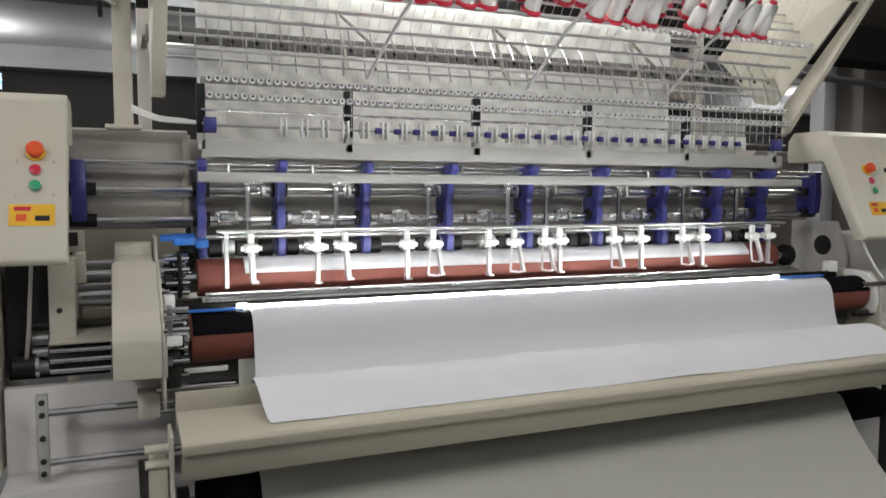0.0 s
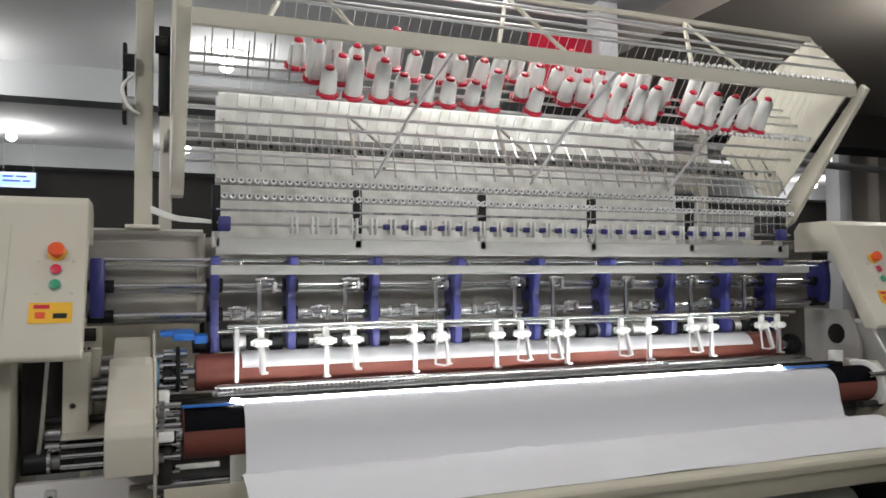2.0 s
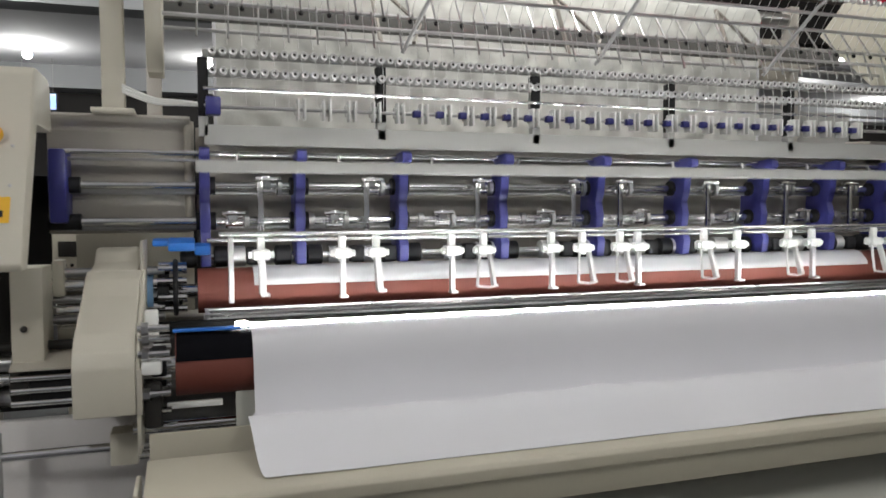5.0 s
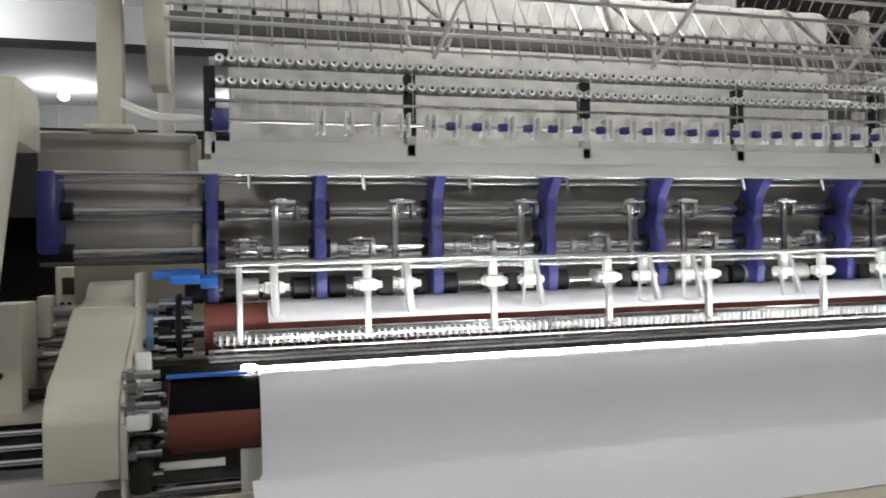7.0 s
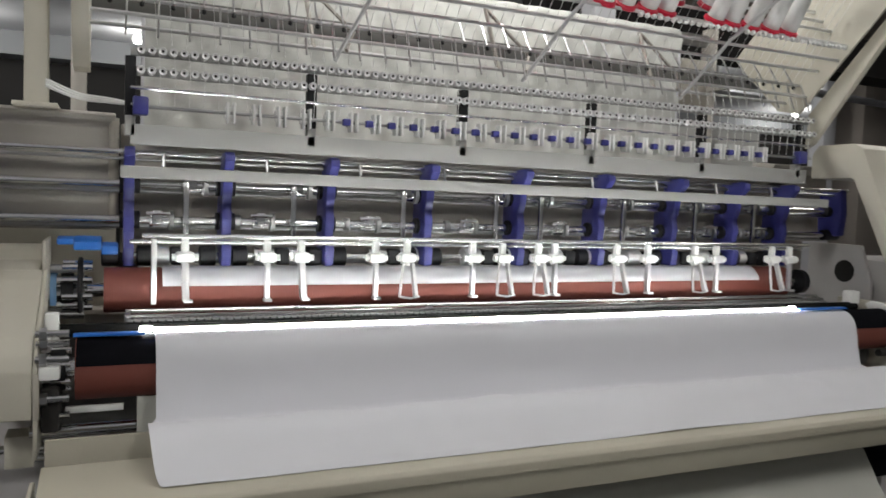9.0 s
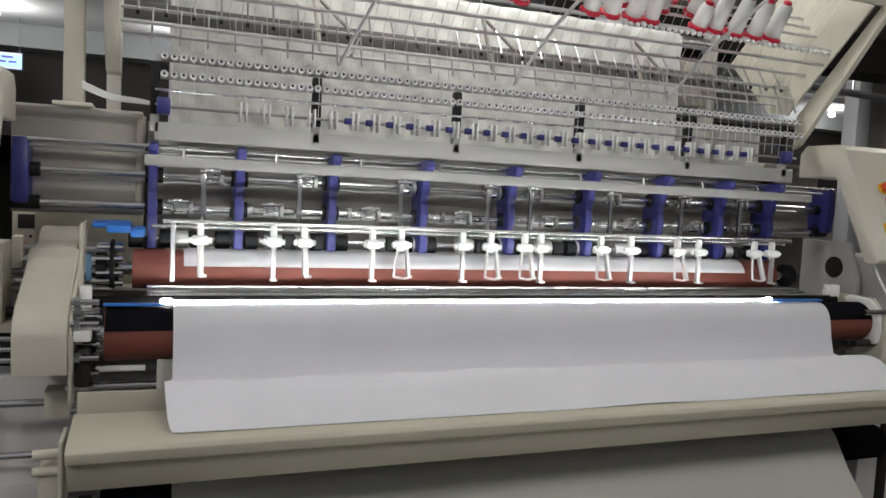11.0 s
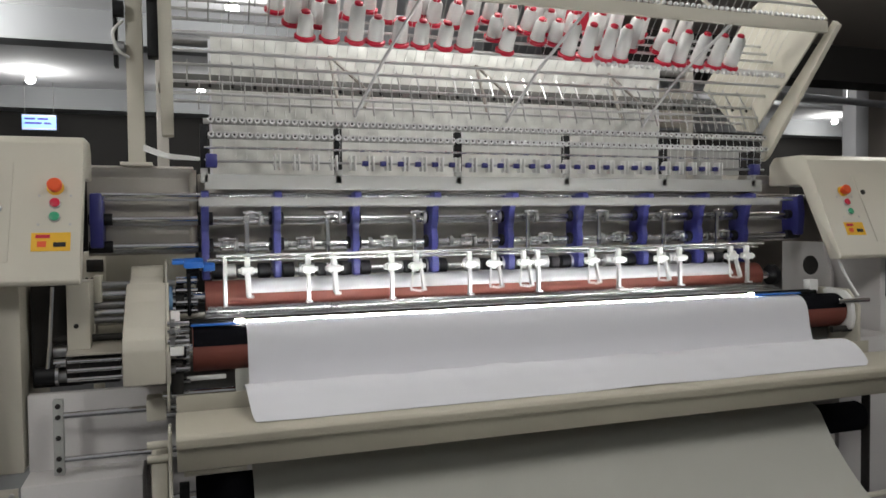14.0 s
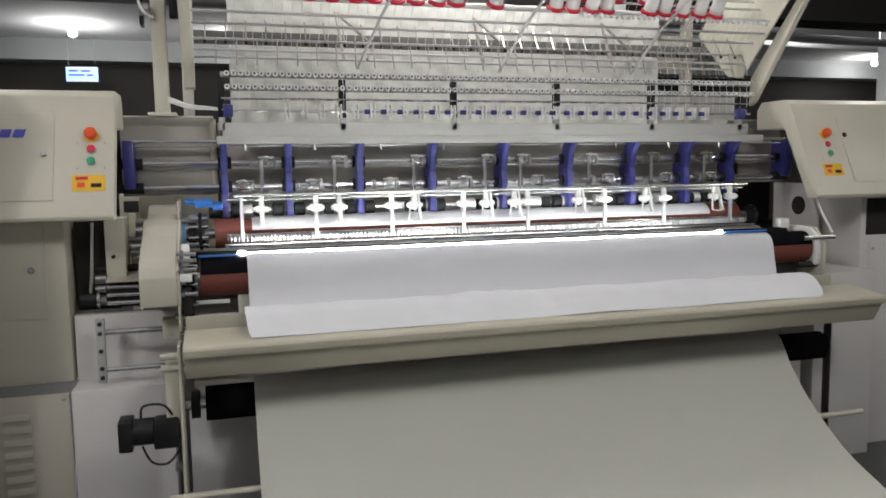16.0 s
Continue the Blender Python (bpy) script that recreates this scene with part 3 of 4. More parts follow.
for x in (-.62, .03, .70):
    part("brace", tube(B(), [(x + .10, -.385, 2.28), (x + .02, -.14, 2.10), (x - .06, .02, 1.90)], .0065, 6), ALU, rk)
    part("brace", tube(B(), [(x - .12, .20, 2.17), (x - .10, .12, 1.95)], .008, 6), TAUPE, rk)
    part("brace", tube(B(), [(x - .12, .20, 2.17), (x + .04, .16, 2.02), (x, .10, 1.95)], .007, 6), TAUPE, rk)
for k in range(32):
    x = -1.30 + k * 2.55 / 31
    part("guide_wire", tube(B(), [(x, .12, 2.105), (x - .004, .05, 2.01)], .0034, 5), STEEL, rk)
    part("wire_foot", lathe(B(), (x - .004, .05, 2.006), (0, -.4, -1), [(.004, 0), (.0065, .002), (.0065, .010), (.003, .013)], 8), BLACK, rk)
    part("guide_wire", tube(B(), [(x + .040, .05, 2.02), (x + .036, -.002, 1.905)], .0032, 5), STEEL, rk)
for k in range(7):
    x = -1.30 + k * .07
    part("bare_peg", tube(B(), [(x, -.09, 2.20), (x, -.16, 2.31)], .003, 5), STEEL, rk)
    part("bare_peg", tube(B(), [(x + .03, -.01, 2.29), (x + .03, -.08, 2.40)], .003, 5), STEEL, rk)
# threads from spools to the guides
for k in range(64):
    x = -1.18 + k * 2.44 / 63
    part("thread", tube(B(), [(x, -.28, 2.42), (x - .01, .02, 2.02), (x - .005, -.012, 1.885)], .0011, 4), THREAD, rk)
    part("thread", tube(B(), [(x, -.028, 1.865), (x + .004, -.03, 1.80), (x + .002, -.03, 1.72)], .0009, 4), THREAD, rk)
# drive unit on the post
du = part("pulley_bracket", box(B(), -1.552, -1.538, .06, .13, 2.06, 2.33, .003), BLACK, rk, "black bracket with pulleys")
part("pulley", cyl(B(), (-1.550, .055, 2.26), (-1.514, .055, 2.26), .03, 16), BLACK, du)
part("pulley", cyl(B(), (-1.550, .055, 2.12), (-1.514, .055, 2.12), .025, 16), STEEL, du)
du = part("pulley_bracket", box(B(), -1.438, -1.40, .06, .13, 2.10, 2.40, .003), BLACK, rk, "black bracket with pulleys")
part("pulley", cyl(B(), (-1.45, .05, 2.33), (-1.41, .05, 2.33), .03, 16), BLACK, du)
part("hose", tube(B(), [(-1.52, .06, 2.22), (-1.55, .03, 2.17), (-1.535, .03, 2.11), (-1.50, .06, 2.09)], .006, 8), WHITE, rk)
for k in range(3):
    part("cable", tube(B(), [(-1.46, .08, 1.76 + .008 * k), (-1.38, .10, 1.735 + .006 * k), (-1.30, .04, 1.725 + .004 * k), (-1.24, .0, 1.72)], .005, 6), WHITE, rk, "white cable")

# spools on the rack
def spool(h, label):
    e = thing("thread_spool", (0, 0, 0), label, "thread spool", "spools on the rack")
    part("thread", lathe(B(), (0, 0, 0), (0, 0, 1), [(.029, .008), (.031, .012), (.029, h * .45), (.0275, h - .026), (.021, h - .014), (.015, h - .013)], 18), THREAD, e)
    part("base", lathe(B(), (0, 0, 0), (0, 0, 1), [(.035, 0), (.0395, .003), (.0395, .013), (.029, .019)], 18), RED, e, "red spool flange")
    part("top", lathe(B(), (0, 0, 0), (0, 0, 1), [(.012, h - .018), (.016, h - .014), (.016, h - .004), (.009, h)], 14), RED, e, "red spool tip")
    return e


TALL = spool(.158, "tall white thread cone on a red plastic spool")
SMALL = spool(.111, "short white thread cone on a red plastic spool")
tilt = math.degrees(math.atan2(.60, .80))
rnd = random.Random(7)
places = [(x, -.13, 2.155, x in (-.805, -.71, -.277, .177, .258, .351, .427, .717, .81, .905, .993)) for x in
          (-.895, -.805, -.71, -.633, -.54, -.454, -.362, -.277, -.102, .177, .258, .351, .427, .644, .717, .81, .905, .993)]
places += [(x, -.085, 2.215, x in (-.934, .32, .50)) for x in (-.934, -.843, -.131, .06, .14, .32, .50, .652)]
places += [(x, -.05, 2.265, x in (-.864, -.22, .44, .78, .70)) for x in (-.991, -.864, -.78, -.707, -.561, -.461, -.377, -.293, -.22, -.05, .03, .12, .23, .34, .44, .562, .70, .78)]
places += [(x, -.015, 2.305, x in (-.63, .1)) for x in (-.63, -.41, -.2, -.12, -.04, .1, .19, .4, .6)]
used = set()
for x, y, z, tall in places:
    src = TALL if tall else SMALL
    m = pose(x, y, z, tilt + rnd.uniform(-3, 3), rnd.uniform(-3, 3), 0)
    if src in used:
        copy_thing(src, m)
    else:
        src.matrix_basis = m
        used.add(src)

# ---- rail with lifter arms ----
lf = thing("presser_rail", (0, -.1, 1.36), "bright steel rail with white presser arms", "presser rail")
part("rail", cyl(B(), (-1.22, -.10, 1.368), (1.22, -.10, 1.368), .007, 12), CHROME, lf)
part("rail", cyl(B(), (-1.25, -.085, 1.352), (1.20, -.085, 1.352), .006, 12), CHROME, lf)
part("arm", box(B(), -1.197, -1.183, -.107, -.088, 1.185, 1.36, .002), ALU, lf)
ARMS = ((-1.111, 1), (-.89, 0), (-.793, 1), (-.567, 0), (-.467, 2), (-.244, 0), (-.137, 2), (-.003, 2), (.061, 0), (.313, 2), (.446, 0), (.66, 2), (.761, 0), (1.04, 2), (1.13, 0))
pf = thing("presser_feet", (0, -.1, 1.25), "white presser feet that rise and fall under the rail", "presser feet")
for x, kind in ARMS:
    h = part("arm_head", box(B(), x - .024, x + .024, -.115, -.07, 1.298, 1.326, .007), WHITE, lf, "white cast arm head")
    part("arm_knob", cyl(B(), (x - .034, -.10, 1.312), (x + .034, -.10, 1.312), .009, 10), WHITE, h)
    part("arm_neck", box(B(), x - .010, x + .010, -.10, -.08, 1.29, 1.36, .003), WHITE, lf)
    if kind == 0:
        part("arm", box(B(), x - .007, x + .007, -.105, -.088, 1.19, 1.31, .002), ALU, lf)
        part("arm_toe", box(B(), x - .010, x + .012, -.12, -.088, 1.188, 1.196, .002), ALU, lf)
    elif kind == 1:
        part("foot_stem", box(B(), x - .009, x + .009, -.104, -.086, 1.285, 1.318, .002), WHITE, pf)
        part("foot_blade", prism(B(), [(-.12, 1.195), (-.085, 1.31), (-.105, 1.31), (-.145, 1.195)], x - .009, x + .009, .002), ALU, pf)
        part("foot_toe", box(B(), x - .006, x + .018, -.145, -.122, 1.189, 1.198, .003), ALU, pf)
    else:
        part("foot_stem", box(B(), x - .008, x + .008, -.102, -.086, 1.285, 1.318, .002), WHITE, pf)
        part("foot_leg", tube(B(), [(x - .006, -.09, 1.31), (x - .022, -.11, 1.25), (x - .034, -.13, 1.195)], .0045, 6), ALU, pf)
        part("foot_blade", prism(B(), [(-.125, 1.195), (-.085, 1.31), (-.103, 1.31), (-.148, 1.195)], x + .010, x + .021, .002), ALU, pf)
        part("foot_toe", tube(B(), [(x - .034, -.13, 1.195), (x, -.135, 1.19), (x + .030, -.13, 1.195)], .004, 6), ALU, pf)

# ---- moving needle beam ----
nbm = thing("needle_beam", (0, -.1, 1.6), "long pale needle beam that rises and falls", "needle beam")
part("upper_beam", box(B(), -1.275, 1.30, -.115, -.095, 1.576, 1.608, .004), GREY, nbm, "pale aluminium beam")
part("needle_bar", box(B(), -1.25, 1.25, -.07, -.05, 1.200, 1.212, .002), CHROME, nbm, "bright needle bar")
part("needle_plate", box(B(), -1.25, 1.25, -.066, -.056, 1.184, 1.200, .001), ALU, nbm)
nd = part("needle", cyl(B(), (-1.23, -.061, 1.145), (-1.23, -.061, 1.19), .0025, 6), CHROME, nbm)
for k in range(1, 90):
    o = nd.copy()
    scene.collection.objects.link(o)
    o.parent = nbm
    o.location = nd.location + Vector((k * 2.46 / 89, 0, 0))

tooth = part("needle_clamp", prism(B(), [(-.098, 1.180), (-.100, 1.198), (-.096, 1.203), (-.086, 1.203), (-.086, 1.180)], -1.2375, -1.2335, .0), ALU, nbm, "white needle clamp")
for k in range(1, 152):
    o = tooth.copy()
    scene.collection.objects.link(o)
    o.parent = nbm
    o.location = tooth.location + Vector((k * .0162, 0, 0))
part("clamp_bar", box(B(), -1.245, 1.225, -.0858, -.080, 1.180, 1.206, .001), CHROME, nbm, "pale bar carrying the needle clamps")

npl = thing("needle_plate", (0, -.08, 1.14), "bright steel needle plate with a row of small holes", "needle plate")
part("plate", box(B(), -1.26, 1.26, -.172, -.105, 1.128, 1.142, .002), ALU, npl)
part("plate", box(B(), -1.26, 1.26, -.050, -.01, 1.132, 1.150, .002), ALU, npl)
part("hole_strip", box(B(), -1.255, 1.255, -.176, -.172, 1.134, 1.158, .001), ALU, npl, "pale strip with small holes")
dot = part("hole", cyl(B(), (-1.24, -.1775, 1.153), (-1.24, -.1755, 1.153), .0028, 8), DARK, npl)
for k in range(1, 130):
    o = dot.copy()
    scene.collection.objects.link(o)
    o.parent = npl
    o.location = dot.location + Vector((k * .0192, 0, 0))
part("guide_rod", cyl(B(), (-1.26, -.150, 1.162), (1.26, -.150, 1.162), .0042, 10), STEEL, npl)
part("guide_rod", cyl(B(), (-1.26, -.116, 1.172), (1.26, -.116, 1.172), .0042, 10), STEEL, npl)
for x in (-1.252, -.4, .4, 1.252):
    part("rod_post", prism(B(), [(-.155, 1.138), (-.155, 1.160), (-.120, 1.172), (-.110, 1.172), (-.110, 1.138)], x - .006, x + .006), STEEL, npl)
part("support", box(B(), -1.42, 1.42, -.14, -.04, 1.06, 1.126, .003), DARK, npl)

# ---- moving roller carriage ----
ca = thing("roller_carriage", (0, -.3, .5), "cream roller carriage with red-brown rollers and a front tray", "roller carriage")
COVER = [(-.448, .99), (-.452, 1.095), (-.44, 1.13), (-.40, 1.165), (-.32, 1.20), (-.25, 1.23), (-.20, 1.265), (-.155, 1.285), (-.14, 1.28), (-.14, .99)]
part("side_cover", prism(B(), COVER, -1.53, -1.405, .006), CREAM, ca, "cream rounded side cover")
part("rear_cover", prism(B(), [(-.16, 1.08), (-.16, 1.285), (-.06, 1.30), (-.03, 1.325), (.0, 1.335), (.06, 1.335), (.075, 1.32), (.075, 1.08)], -1.522, -1.412, .006), CREAM, ca, "cream stepped rear cover")
part("cover_fin", box(B(), -1.408, -1.40, -.15, .06, 1.20, 1.355, .003), CREAM_D, ca)
part("seam", box(B(), -1.4045, -1.392, -.449, -.440, .99, 1.09, .002), CREAM_D, ca)
part("lever", box(B(), -1.392, -1.362, -.315, -.285, 1.125, 1.20, .005), WHITE, ca, "white cast lever")
for z_, y_ in ((1.175, -.44), (1.15, -.42), (1.12, -.445), (1.03, -.43), (.985, -.40)):
    part("stud", cyl(B(), (-1.40, y_, z_), (-1.335, y_, z_), .008, 10), CHROME, ca)
    part("stud_nut", cyl(B(), (-1.392, y_, z_), (-1.378, y_, z_), .014, 6), STEEL, ca)
part("casting", box(B(), -1.394, -1.352, -.452, -.415, 1.075, 1.105, .006), WHITE, ca, "white cast clamp")
part("casting", box(B(), -1.394, -1.372, -.40, -.35, 1.125, 1.165, .006), WHITE, ca, "white cast clamp")
part("gear_case", box(B(), -1.392, -1.355, -.42, -.31, .95, 1.05, .008), DARK, ca, "dark gear case")
part("side_plate", box(B(), -1.402, -1.392, -.66, -.54, .06, .89, .003), CREAM, ca)
part("right_side_plate", box(B(), 1.405, 1.415, -.50, -.46, .06, .89, .003), DARK, ca)
part("inner_plate", prism(B(), [(-.44, .90), (-.445, 1.095), (-.43, 1.13), (-.39, 1.165), (-.25, 1.228), (-.15, 1.283), (-.13, 1.283), (-.13, .90)], -1.4045, -1.396, .002), CREAM, ca, "cream steel side plate")
part("right_inner_plate", prism(B(), [(-.44, .90), (-.44, 1.10), (-.38, 1.17), (-.13, 1.17), (-.13, .90)], 1.405, 1.425, .006), CREAM, ca)
part("right_end_casting", prism(B(), [(-.43, 1.00), (-.44, 1.05), (-.43, 1.13), (-.39, 1.165), (-.30, 1.175), (-.27, 1.16), (-.31, 1.12), (-.35, 1.06), (-.38, .99)], 1.376, 1.398, .006), WHITE, ca, "white cast end bracket")
part("bar_clamp", box(B(), 1.325, 1.375, -.255, -.215, 1.150, 1.205, .005), WHITE, ca, "white cast bar clamp")
part("casting_pin", cyl(B(), (1.30, -.435, 1.125), (1.47, -.435, 1.125), .010, 12), CHROME, ca)
part("casting_pin", cyl(B(), (1.30, -.40, 1.00), (1.42, -.40, 1.00), .014, 12), DARK, ca)
part("white_strip", box(B(), -1.345, -1.224, -.375, -.360, 0.980, 0.994, .002), WHITE, ca)
for y_, z_ in ((-.56, .70), (-.60, .46)):
    part("plate_foot", box(B(), -1.43, -1.395, y_ - .02, y_ + .02, z_ - .012, z_ + .012, .003), STEEL, ca)
part("front_roller", cyl(B(), (-1.325, -.345, 1.077), (1.37, -.345, 1.077), .072, 32), BROWN, ca, "red-brown rubber roller")
SHIELD = np.linspace(0, radians(166), 17)
part("roller_shield", prism(B(), [(-.345 + .0745 * math.cos(a), 1.077 + .0745 * math.sin(a)) for a in SHIELD] + [(-.345 + .0725 * math.cos(a), 1.077 + .0725 * math.sin(a)) for a in SHIELD[::-1]], -1.323, 1.368), RUBBER, ca, "black rubber cover on the roller")
part("back_roller", cyl(B(), (-1.27, .045, 1.208), (1.28, .045, 1.208), .063, 32), BROWN, ca, "red-brown rubber roller")
part("black_bar", cyl(B(), (-1.37, -.245, 1.147), (1.36, -.245, 1.147), .0160, 18), MATT, ca, "black bar")
part("blue_strip", box(B(), -1.33, -1.180, -.378, -.350, 1.1545, 1.160, .001), BLUE_L, ca, "light blue strip")
part("blue_strip", box(B(), .925, 1.150, -.378, -.350, 1.1595, 1.165, .001), BLUE_L, ca, "light blue strip")
bg = part("blue_guard", prism(B(), [(-.02, 1.322), (-.02, 1.345), (.03, 1.36), (.05, 1.35), (.05, 1.322)], -1.345, -1.275, .006), BLUE_L, ca, "light blue plastic guard")
part("guard_tab", prism(B(), [(-.01, 1.336), (-.01, 1.352), (.04, 1.358), (.04, 1.336)], -1.385, -1.343, .005), BLUE_L, bg)
part("guard_tail", prism(B(), [(-.015, 1.31), (-.015, 1.335), (.02, 1.345), (.02, 1.31)], -1.277, -1.235, .005), BLUE_L, bg)
part("back_flange", lathe(B(), (-1.335, .045, 1.22), (1, 0, 0), [(.03, 0), (.078, .001), (.080, .008), (.076, .014), (.03, .015)], 28), BLACK, ca, "black toothed flange")
for k in range(9):
    a_ = k * math.tau / 9
    part("flange_bolt", cyl(B(), (-1.372, .045 + .064 * math.cos(a_), 1.22 + .064 * math.sin(a_)), (-1.298, .045 + .064 * math.cos(a_), 1.22 + .064 * math.sin(a_)), .0085, 8), CHROME, ca)
part("hub_disc", cyl(B(), (-1.40, .045, 1.208), (-1.385, .045, 1.208), .055, 20), STEELBLUE, ca)
for k in range(7):
    a_ = k * math.tau / 7
    part("hub_bolt", cyl(B(), (-1.385, .045 + .035 * math.cos(a_), 1.208 + .035 * math.sin(a_)), (-1.31, .045 + .035 * math.cos(a_), 1.208 + .035 * math.sin(a_)), .007, 8), CHROME if k % 2 else BLACK, ca)
    part("hub_bolt", cyl(B(), (-1.395, -.345 + .045 * math.cos(a_), 1.077 + .045 * math.sin(a_)), (-1.335, -.345 + .045 * math.cos(a_), 1.077 + .045 * math.sin(a_)), .007, 8), CHROME, ca)
part("lower_roller", cyl(B(), (-1.325, -.44, .625), (1.40, -.44, .625), .063, 28), RUBBER, ca, "black roller")
part("tray_face", prism(B(), [(-.695, .787), (-.738, .866), (-.726, .866), (-.683, .787)], -1.378, 1.448, .002), TRAY, ca, "cream folded tray")
part("tray_lip", prism(B(), [(-.750, .866), (-.756, .892), (-.746, .902), (-.56, .925), (-.56, .915), (-.735, .888), (-.735, .866)], -1.380, 1.450, .003), TRAY, ca)
part("tray_back", box(B(), -1.378, 1.40, -.50, -.49, .86, .96, .002), TRAY, ca)
part("apron", box(B(), -1.39, 1.40, -.33, -.325, .05, .575, .001), BASE, ca, "pale apron sheet under the black roller")
part("roller_stay", box(B(), -1.36, -1.17, -.47, -.455, .70, .715, .002), CREAM, ca)
part("lower_tie", cyl(B(), (-1.45, -.66, .37), (1.44, -.66, .37), .012, 12), CREAM, ca)
for y, z, r in ((-.33, .93, .014), (-.30, .86, .011)):
    part("tie_rod", cyl(B(), (-1.42, y, z), (1.40, y, z), r, 16), CHROME, ca)
part("dark_cylinder", cyl(B(), (-1.40, -.235, .965), (1.40, -.235, .965), .055, 24), BARD, ca, "dull grey cylinder")
for y, z in ((-.345, 1.077), (.045, 1.208), (-.44, .625)):
    part("roller_hub", cyl(B(), (-1.395, y, z), (-1.27, y, z), .020, 16), CHROME, ca)
    part("roller_flange", cyl(B(), (-1.375, y, z), (-1.345, y, z), .05, 20), BLACK, ca)
    part("roller_hub", cyl(B(), (1.28, y, z), (1.41, y, z), .020, 16), CHROME, ca)
    part("roller_flange", cyl(B(), (1.375, y, z), (1.40, y, z), .05, 20), BLACK, ca)
part("slide_block", box(B(), -1.47, -1.41, -.335, -.265, .85, .925, .004), CREAM, ca)
part("slide_arm", prism(B(), [(-.62, .62), (-.60, .80), (-.54, .82), (-.5, .80), (-.5, .60)], -1.45, -1.405, .006), CREAM, ca)
for z in (.845, .805):
    part("pin", cyl(B(), (-1.46, -.60, z), (-1.40, -.60, z), .012, 12), CREAM, ca)
mo = part("motor", box(B(), -1.49, -1.41, -.66, -.57, .545, .64, .008), BLACK, ca, "black electric motor")
part("motor_cap", cyl(B(), (-1.59, -.615, .60), (-1.49, -.615, .60), .045, 20), BLACK, mo)
part("gear_head", box(B(), -1.60, -1.555, -.66, -.57, .545, .65, .006), BLACK, mo)
part("cable", tube(B(), [(-1.53, -.62, .65), (-1.52, -.63, .69), (-1.46, -.63, .69), (-1.43, -.62, .65)], .004, 6), BLACK, mo)
part("cable", tube(B(), [(-1.53, -.62, .55), (-1.50, -.64, .50), (-1.45, -.64, .49), (-1.41, -.63, .53)], .004, 6), BLACK, mo)

# fabric
def sheet(name, prof, x0, x1, mat, label, nx=80, wave=0.0, lumps=0.0, flare=0.0):
    bm = B()
    g = []
    for i in range(nx + 1):
        x = x0 + (x1 - x0) * i / nx
        g.append([bm.verts.new((x + flare * math.sin(math.pi * min(1, max(0, (s - .46) / .54))) ** .6 * (max(0, (i / nx - .85) / .15) - .35 * max(0, (.12 - i / nx) / .12)), y + wave * s * math.sin(x * 9 + s * 3) * noise.noise(Vector((x * 2, s * 2, 0))), z + wave * s * noise.noise(Vector((x * 3.1, s, 4))) + lumps * max(0, math.sin(math.pi * min(1, max(0, (s - .52) / .44)))) * (noise.noise(Vector((x * 5, s * 3, 9))) + .5 * noise.noise(Vector((x * 13, s * 7, 3)))))) for s, (y, z) in ((k / (len(prof) - 1), p) for k, p in enumerate(prof))])
    for a, b in zip(g, g[1:]):
        for k in range(len(prof) - 1):
            bm.faces.new((a[k], b[k], b[k + 1], a[k + 1]))
    bmesh.ops.recalc_face_normals(bm, faces=bm.faces[:])
    bmesh.ops.solidify(bm, geom=bm.faces[:], thickness=.003)
    return part(name, bm, mat), label


fab = thing("white_fabric", (0, -.4, .9), "plain white fabric running over the front roller", "fabric")
f1, _ = sheet("upper_sheet", curve([(-.300, 1.146), (-.335, 1.1525), (-.368, 1.1535), (-.396, 1.141), (-.414, 1.118), (-.4245, 1.085), (-.434, 1.03), (-.446, .985), (-.453, .966), (-.464, .962), (-.486, .970), (-.520, .983), (-.56, .987), (-.61, .977), (-.655, .951), (-.69, .924), (-.706, .910)], 96), -1.157, 1.147, CLOTH, "", nx=140, wave=.004, lumps=.014, flare=.06)
f2, _ = sheet("lower_sheet", curve([(-.40, .705), (-.44, .702), (-.48, .682), (-.515, .63), (-.572, .55), (-.693, .43), (-.88, .30), (-1.068, .222), (-1.30, .13), (-1.6, .05), (-1.9, .02)], 60), -1.153, 1.152, CLOTH_D, "", wave=.006)
f3, _ = sheet("back_sheet", curve([(.045 + .067 * math.cos(a), 1.208 + .067 * math.sin(a)) for a in (0.3, .8, 1.4, 2.0, 2.6, 2.9)], 20), -1.12, 1.10, CLOTH, "")
f4, _ = sheet("hanging_flap", curve([(-.375, 1.01), (-.378, .97), (-.382, .93), (-.384, .90)], 12), -1.195, -1.05, CLOTH_D, "", nx=12, wave=.004)
for o in (f1, f2, f3, f4):
    o.parent = fab
    o.location = -Vector(fab.location)

led = thing("led_tube", (0, -.36, 1.16), "glowing white LED tube along the roller", "lamp")
part("tube", cyl(B(), (-1.175, -.328, 1.1590), (.93, -.328, 1.1590), .0028, 12), LED, led)
for x in (-1.175, .93):
    part("cap", lathe(B(), (x - .015, -.332, 1.161), (1, 0, 0), [(.004, 0), (.0075, .006), (.0075, .024), (.004, .03)], 12), LED, led)


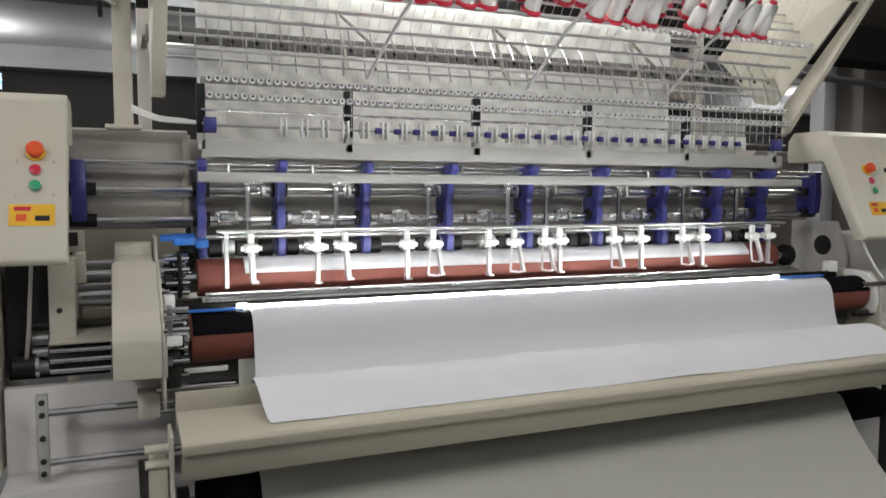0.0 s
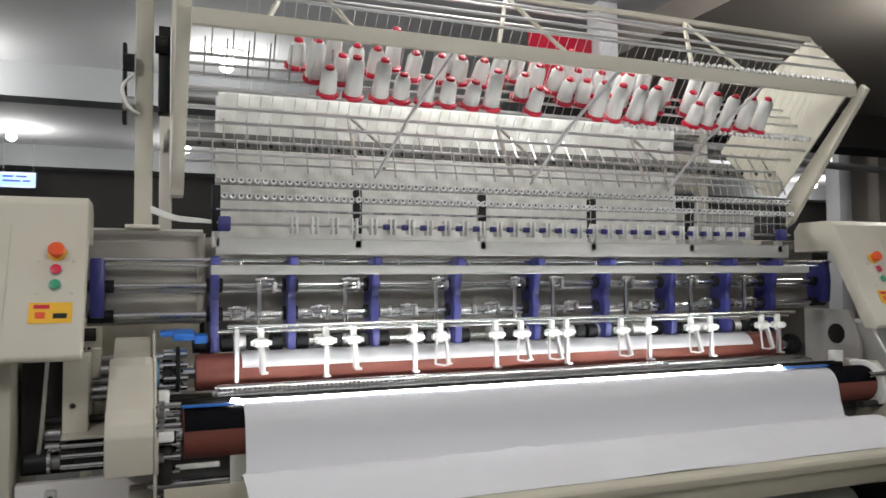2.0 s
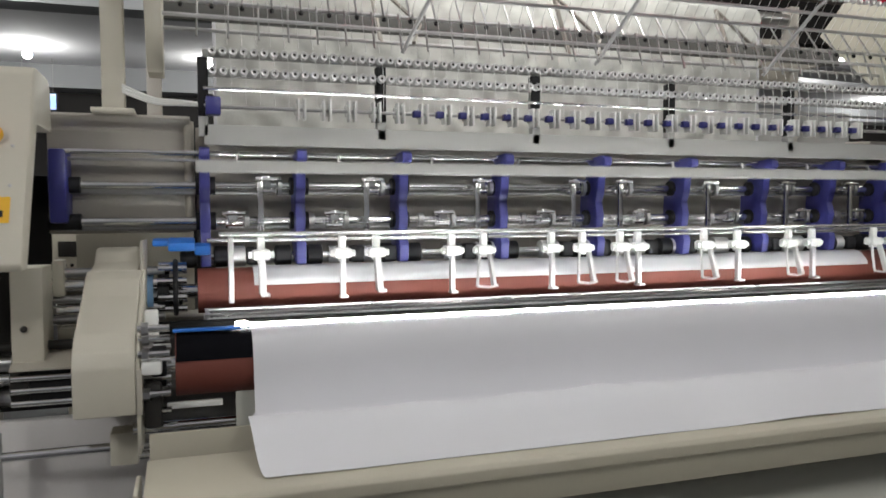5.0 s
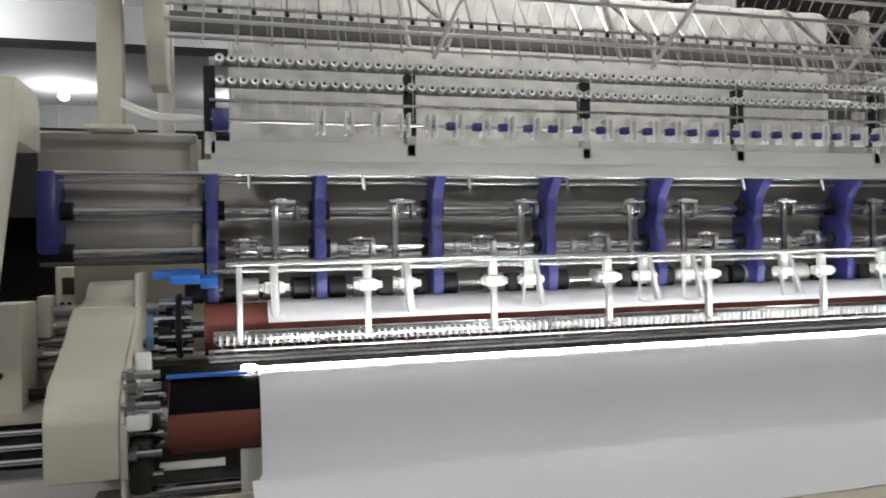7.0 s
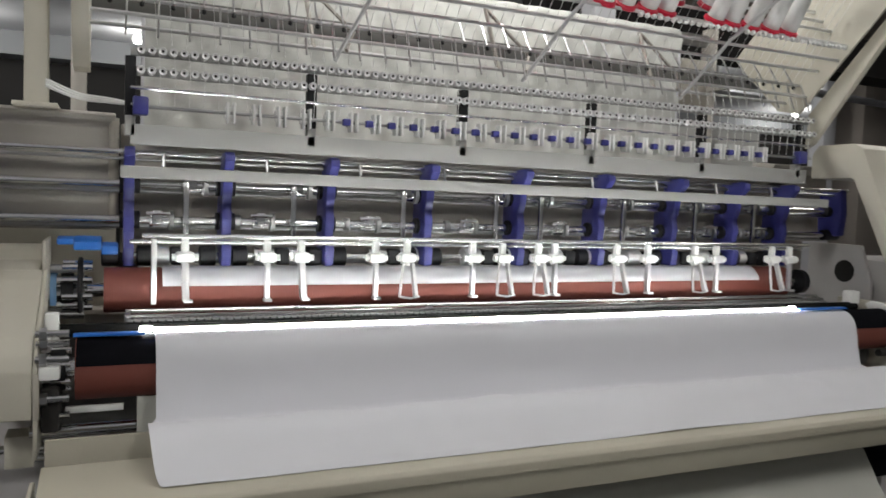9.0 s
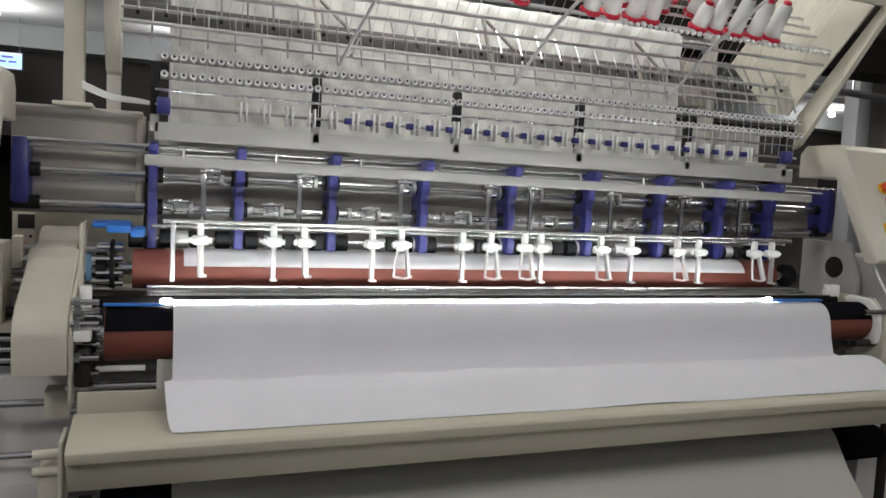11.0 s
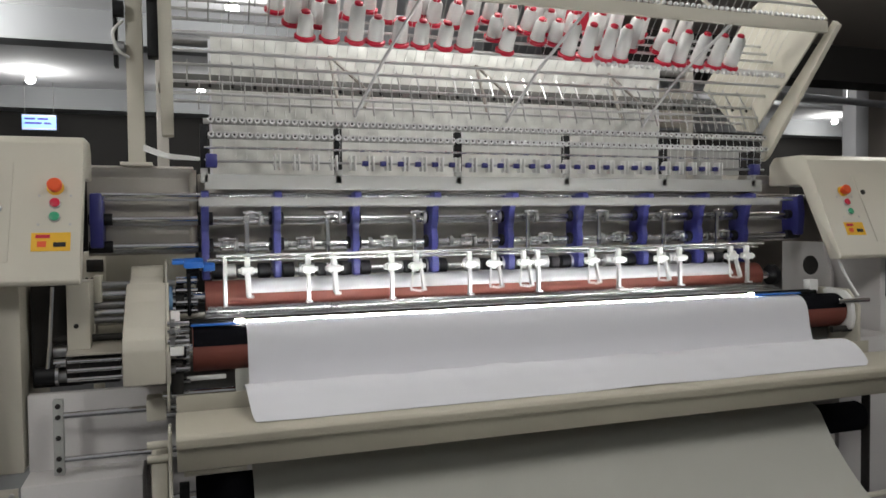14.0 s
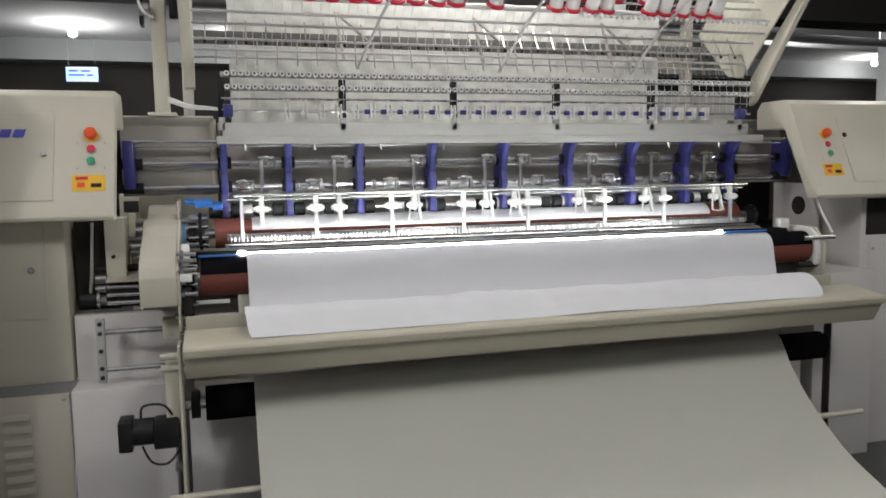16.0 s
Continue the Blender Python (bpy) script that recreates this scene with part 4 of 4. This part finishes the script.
# side shift of the carriage and stroke of the needle beam (0 up, 1 down), for walk()
SHIFT = [(0.0, 0.0), (0.5, -0.01), (1.0, -0.022), (1.5, -0.033), (2.0, -0.042), (2.5, -0.052), (3.0, -0.047), (3.5, -0.038), (4.0, -0.026), (5.0, -.004), (6.0, .008), (7.0, -0.002), (7.5, -0.011), (8.0, -0.02), (8.5, -0.032), (9.0, -0.042), (10.2, -.05), (11.5, -0.017), (12.0, -0.003), (12.5, 0.007), (13.0, 0.014), (13.5, 0.02), (14.0, 0.015), (14.5, 0.007), (15.0, -0.008), (15.5, -0.015), (16.0, -0.028)]
STROKE = [
    (0.0, 0.8), (0.1, 1), (0.2, 0.8), (0.3, 0.15), (0.4, 0), (0.5, 0.35), (0.6, 0.1), (0.7, 0.6), (0.8, 1), (0.9, 0.9), (1.0, 0.1), (1.1, 0.3),
    (1.2, 0.85), (1.3, 1), (1.4, 0.6), (1.5, 0.05), (1.6, 0), (1.7, 0.35), (1.8, 0.05), (1.9, 0.5), (2.0, 0.6), (2.1, 0.05), (2.2, 0), (2.3, 0.25),
    (2.4, 0.8), (2.5, 1), (2.6, 0.75), (2.7, 0.1), (2.8, 0), (2.9, 0.3), (3.0, 0.05), (3.1, 0.6), (3.2, 1), (3.3, 0.9), (3.4, 0.15), (3.5, 0.4),
    (3.6, 0.9), (3.7, 1), (3.8, 0.6), (3.9, 0.05), (4.0, 0), (4.1, 0.3), (4.2, 0.8), (4.3, 1), (4.4, 0.75), (4.5, 0.25), (4.6, 0), (4.7, 0.25),
    (4.8, 0.75), (4.9, 1), (5.0, 0.75), (5.1, 0.25), (5.2, 0), (5.3, 0.25), (5.4, 0.75), (5.5, 1), (5.6, 0.75), (5.7, 0.25), (5.8, 0), (5.9, 0.25),
    (6.0, 0.75), (6.1, 1), (6.2, 0.75), (6.3, 0.2), (6.4, 0.1), (6.5, 0.3), (6.6, 0.7), (6.7, 1), (6.8, 0.5), (6.9, 0), (7.0, 0), (7.1, 0.3),
    (7.2, 0.85), (7.3, 1), (7.4, 0.5), (7.5, 0), (7.6, 0), (7.7, 0.35), (7.8, 0.9), (7.9, 1), (8.0, 0.7), (8.1, 0.05), (8.2, 0), (8.3, 0.35),
    (8.4, 0.85), (8.5, 1), (8.6, 0.8), (8.7, 0.1), (8.8, 0), (8.9, 0.5), (9.0, 0.95), (9.1, 1), (9.2, 0.5), (9.3, 0.25), (9.4, 0), (9.5, 0.25),
    (9.6, 0.75), (9.7, 1), (9.8, 0.75), (9.9, 0.25), (10.0, 0), (10.1, 0.25), (10.2, 0.75), (10.3, 1), (10.4, 0.75), (10.5, 0.25), (10.6, 0), (10.7, 0.25),
    (10.8, 0.75), (10.9, 1), (11.0, 0.75), (11.1, 0.25), (11.2, 0), (11.3, 0.4), (11.4, 0.8), (11.5, 1), (11.6, 0.5), (11.7, 0.05), (11.8, 0.1), (11.9, 0.4),
    (12.0, 0.8), (12.1, 1), (12.2, 0.5), (12.3, 0.05), (12.4, 0.05), (12.5, 0.35), (12.6, 0.85), (12.7, 1), (12.8, 0.8), (12.9, 0.2), (13.0, 0), (13.1, 0.4),
    (13.2, 1), (13.3, 0.95), (13.4, 0.5), (13.5, 0), (13.6, 0), (13.7, 0.5), (13.8, 1), (13.9, 0.95), (14.0, 0.5), (14.1, 0), (14.2, 0), (14.3, 0),
    (14.4, 0.3), (14.5, 0.6), (14.6, 1), (14.7, 0.85), (14.8, 0.25), (14.9, 0), (15.0, 0.1), (15.1, 0.8), (15.2, 0.45), (15.3, 0), (15.4, 0), (15.5, 0.45),
    (15.6, 0.85), (15.7, 0.9), (15.8, 0.45), (15.9, 0.1), (16.0, 0),
]


def motions():
    shift = SHIFT
    for ob in (ca, fab, led):
        p = ob.location.copy()
        walk(ob, [(t, Matrix.Translation(p + Vector((s, 0, 0)))) for t, s in shift])
    p = nbm.location.copy()
    q = pf.location.copy()
    walk(pf, [(t, Matrix.Translation(q + Vector((0, 0, .055 * (1 - s))))) for t, s in STROKE])
    walk(nbm, [(t, Matrix.Translation(p + Vector((0, 0, -.06 * s)))) for t, s in STROKE])


motions()
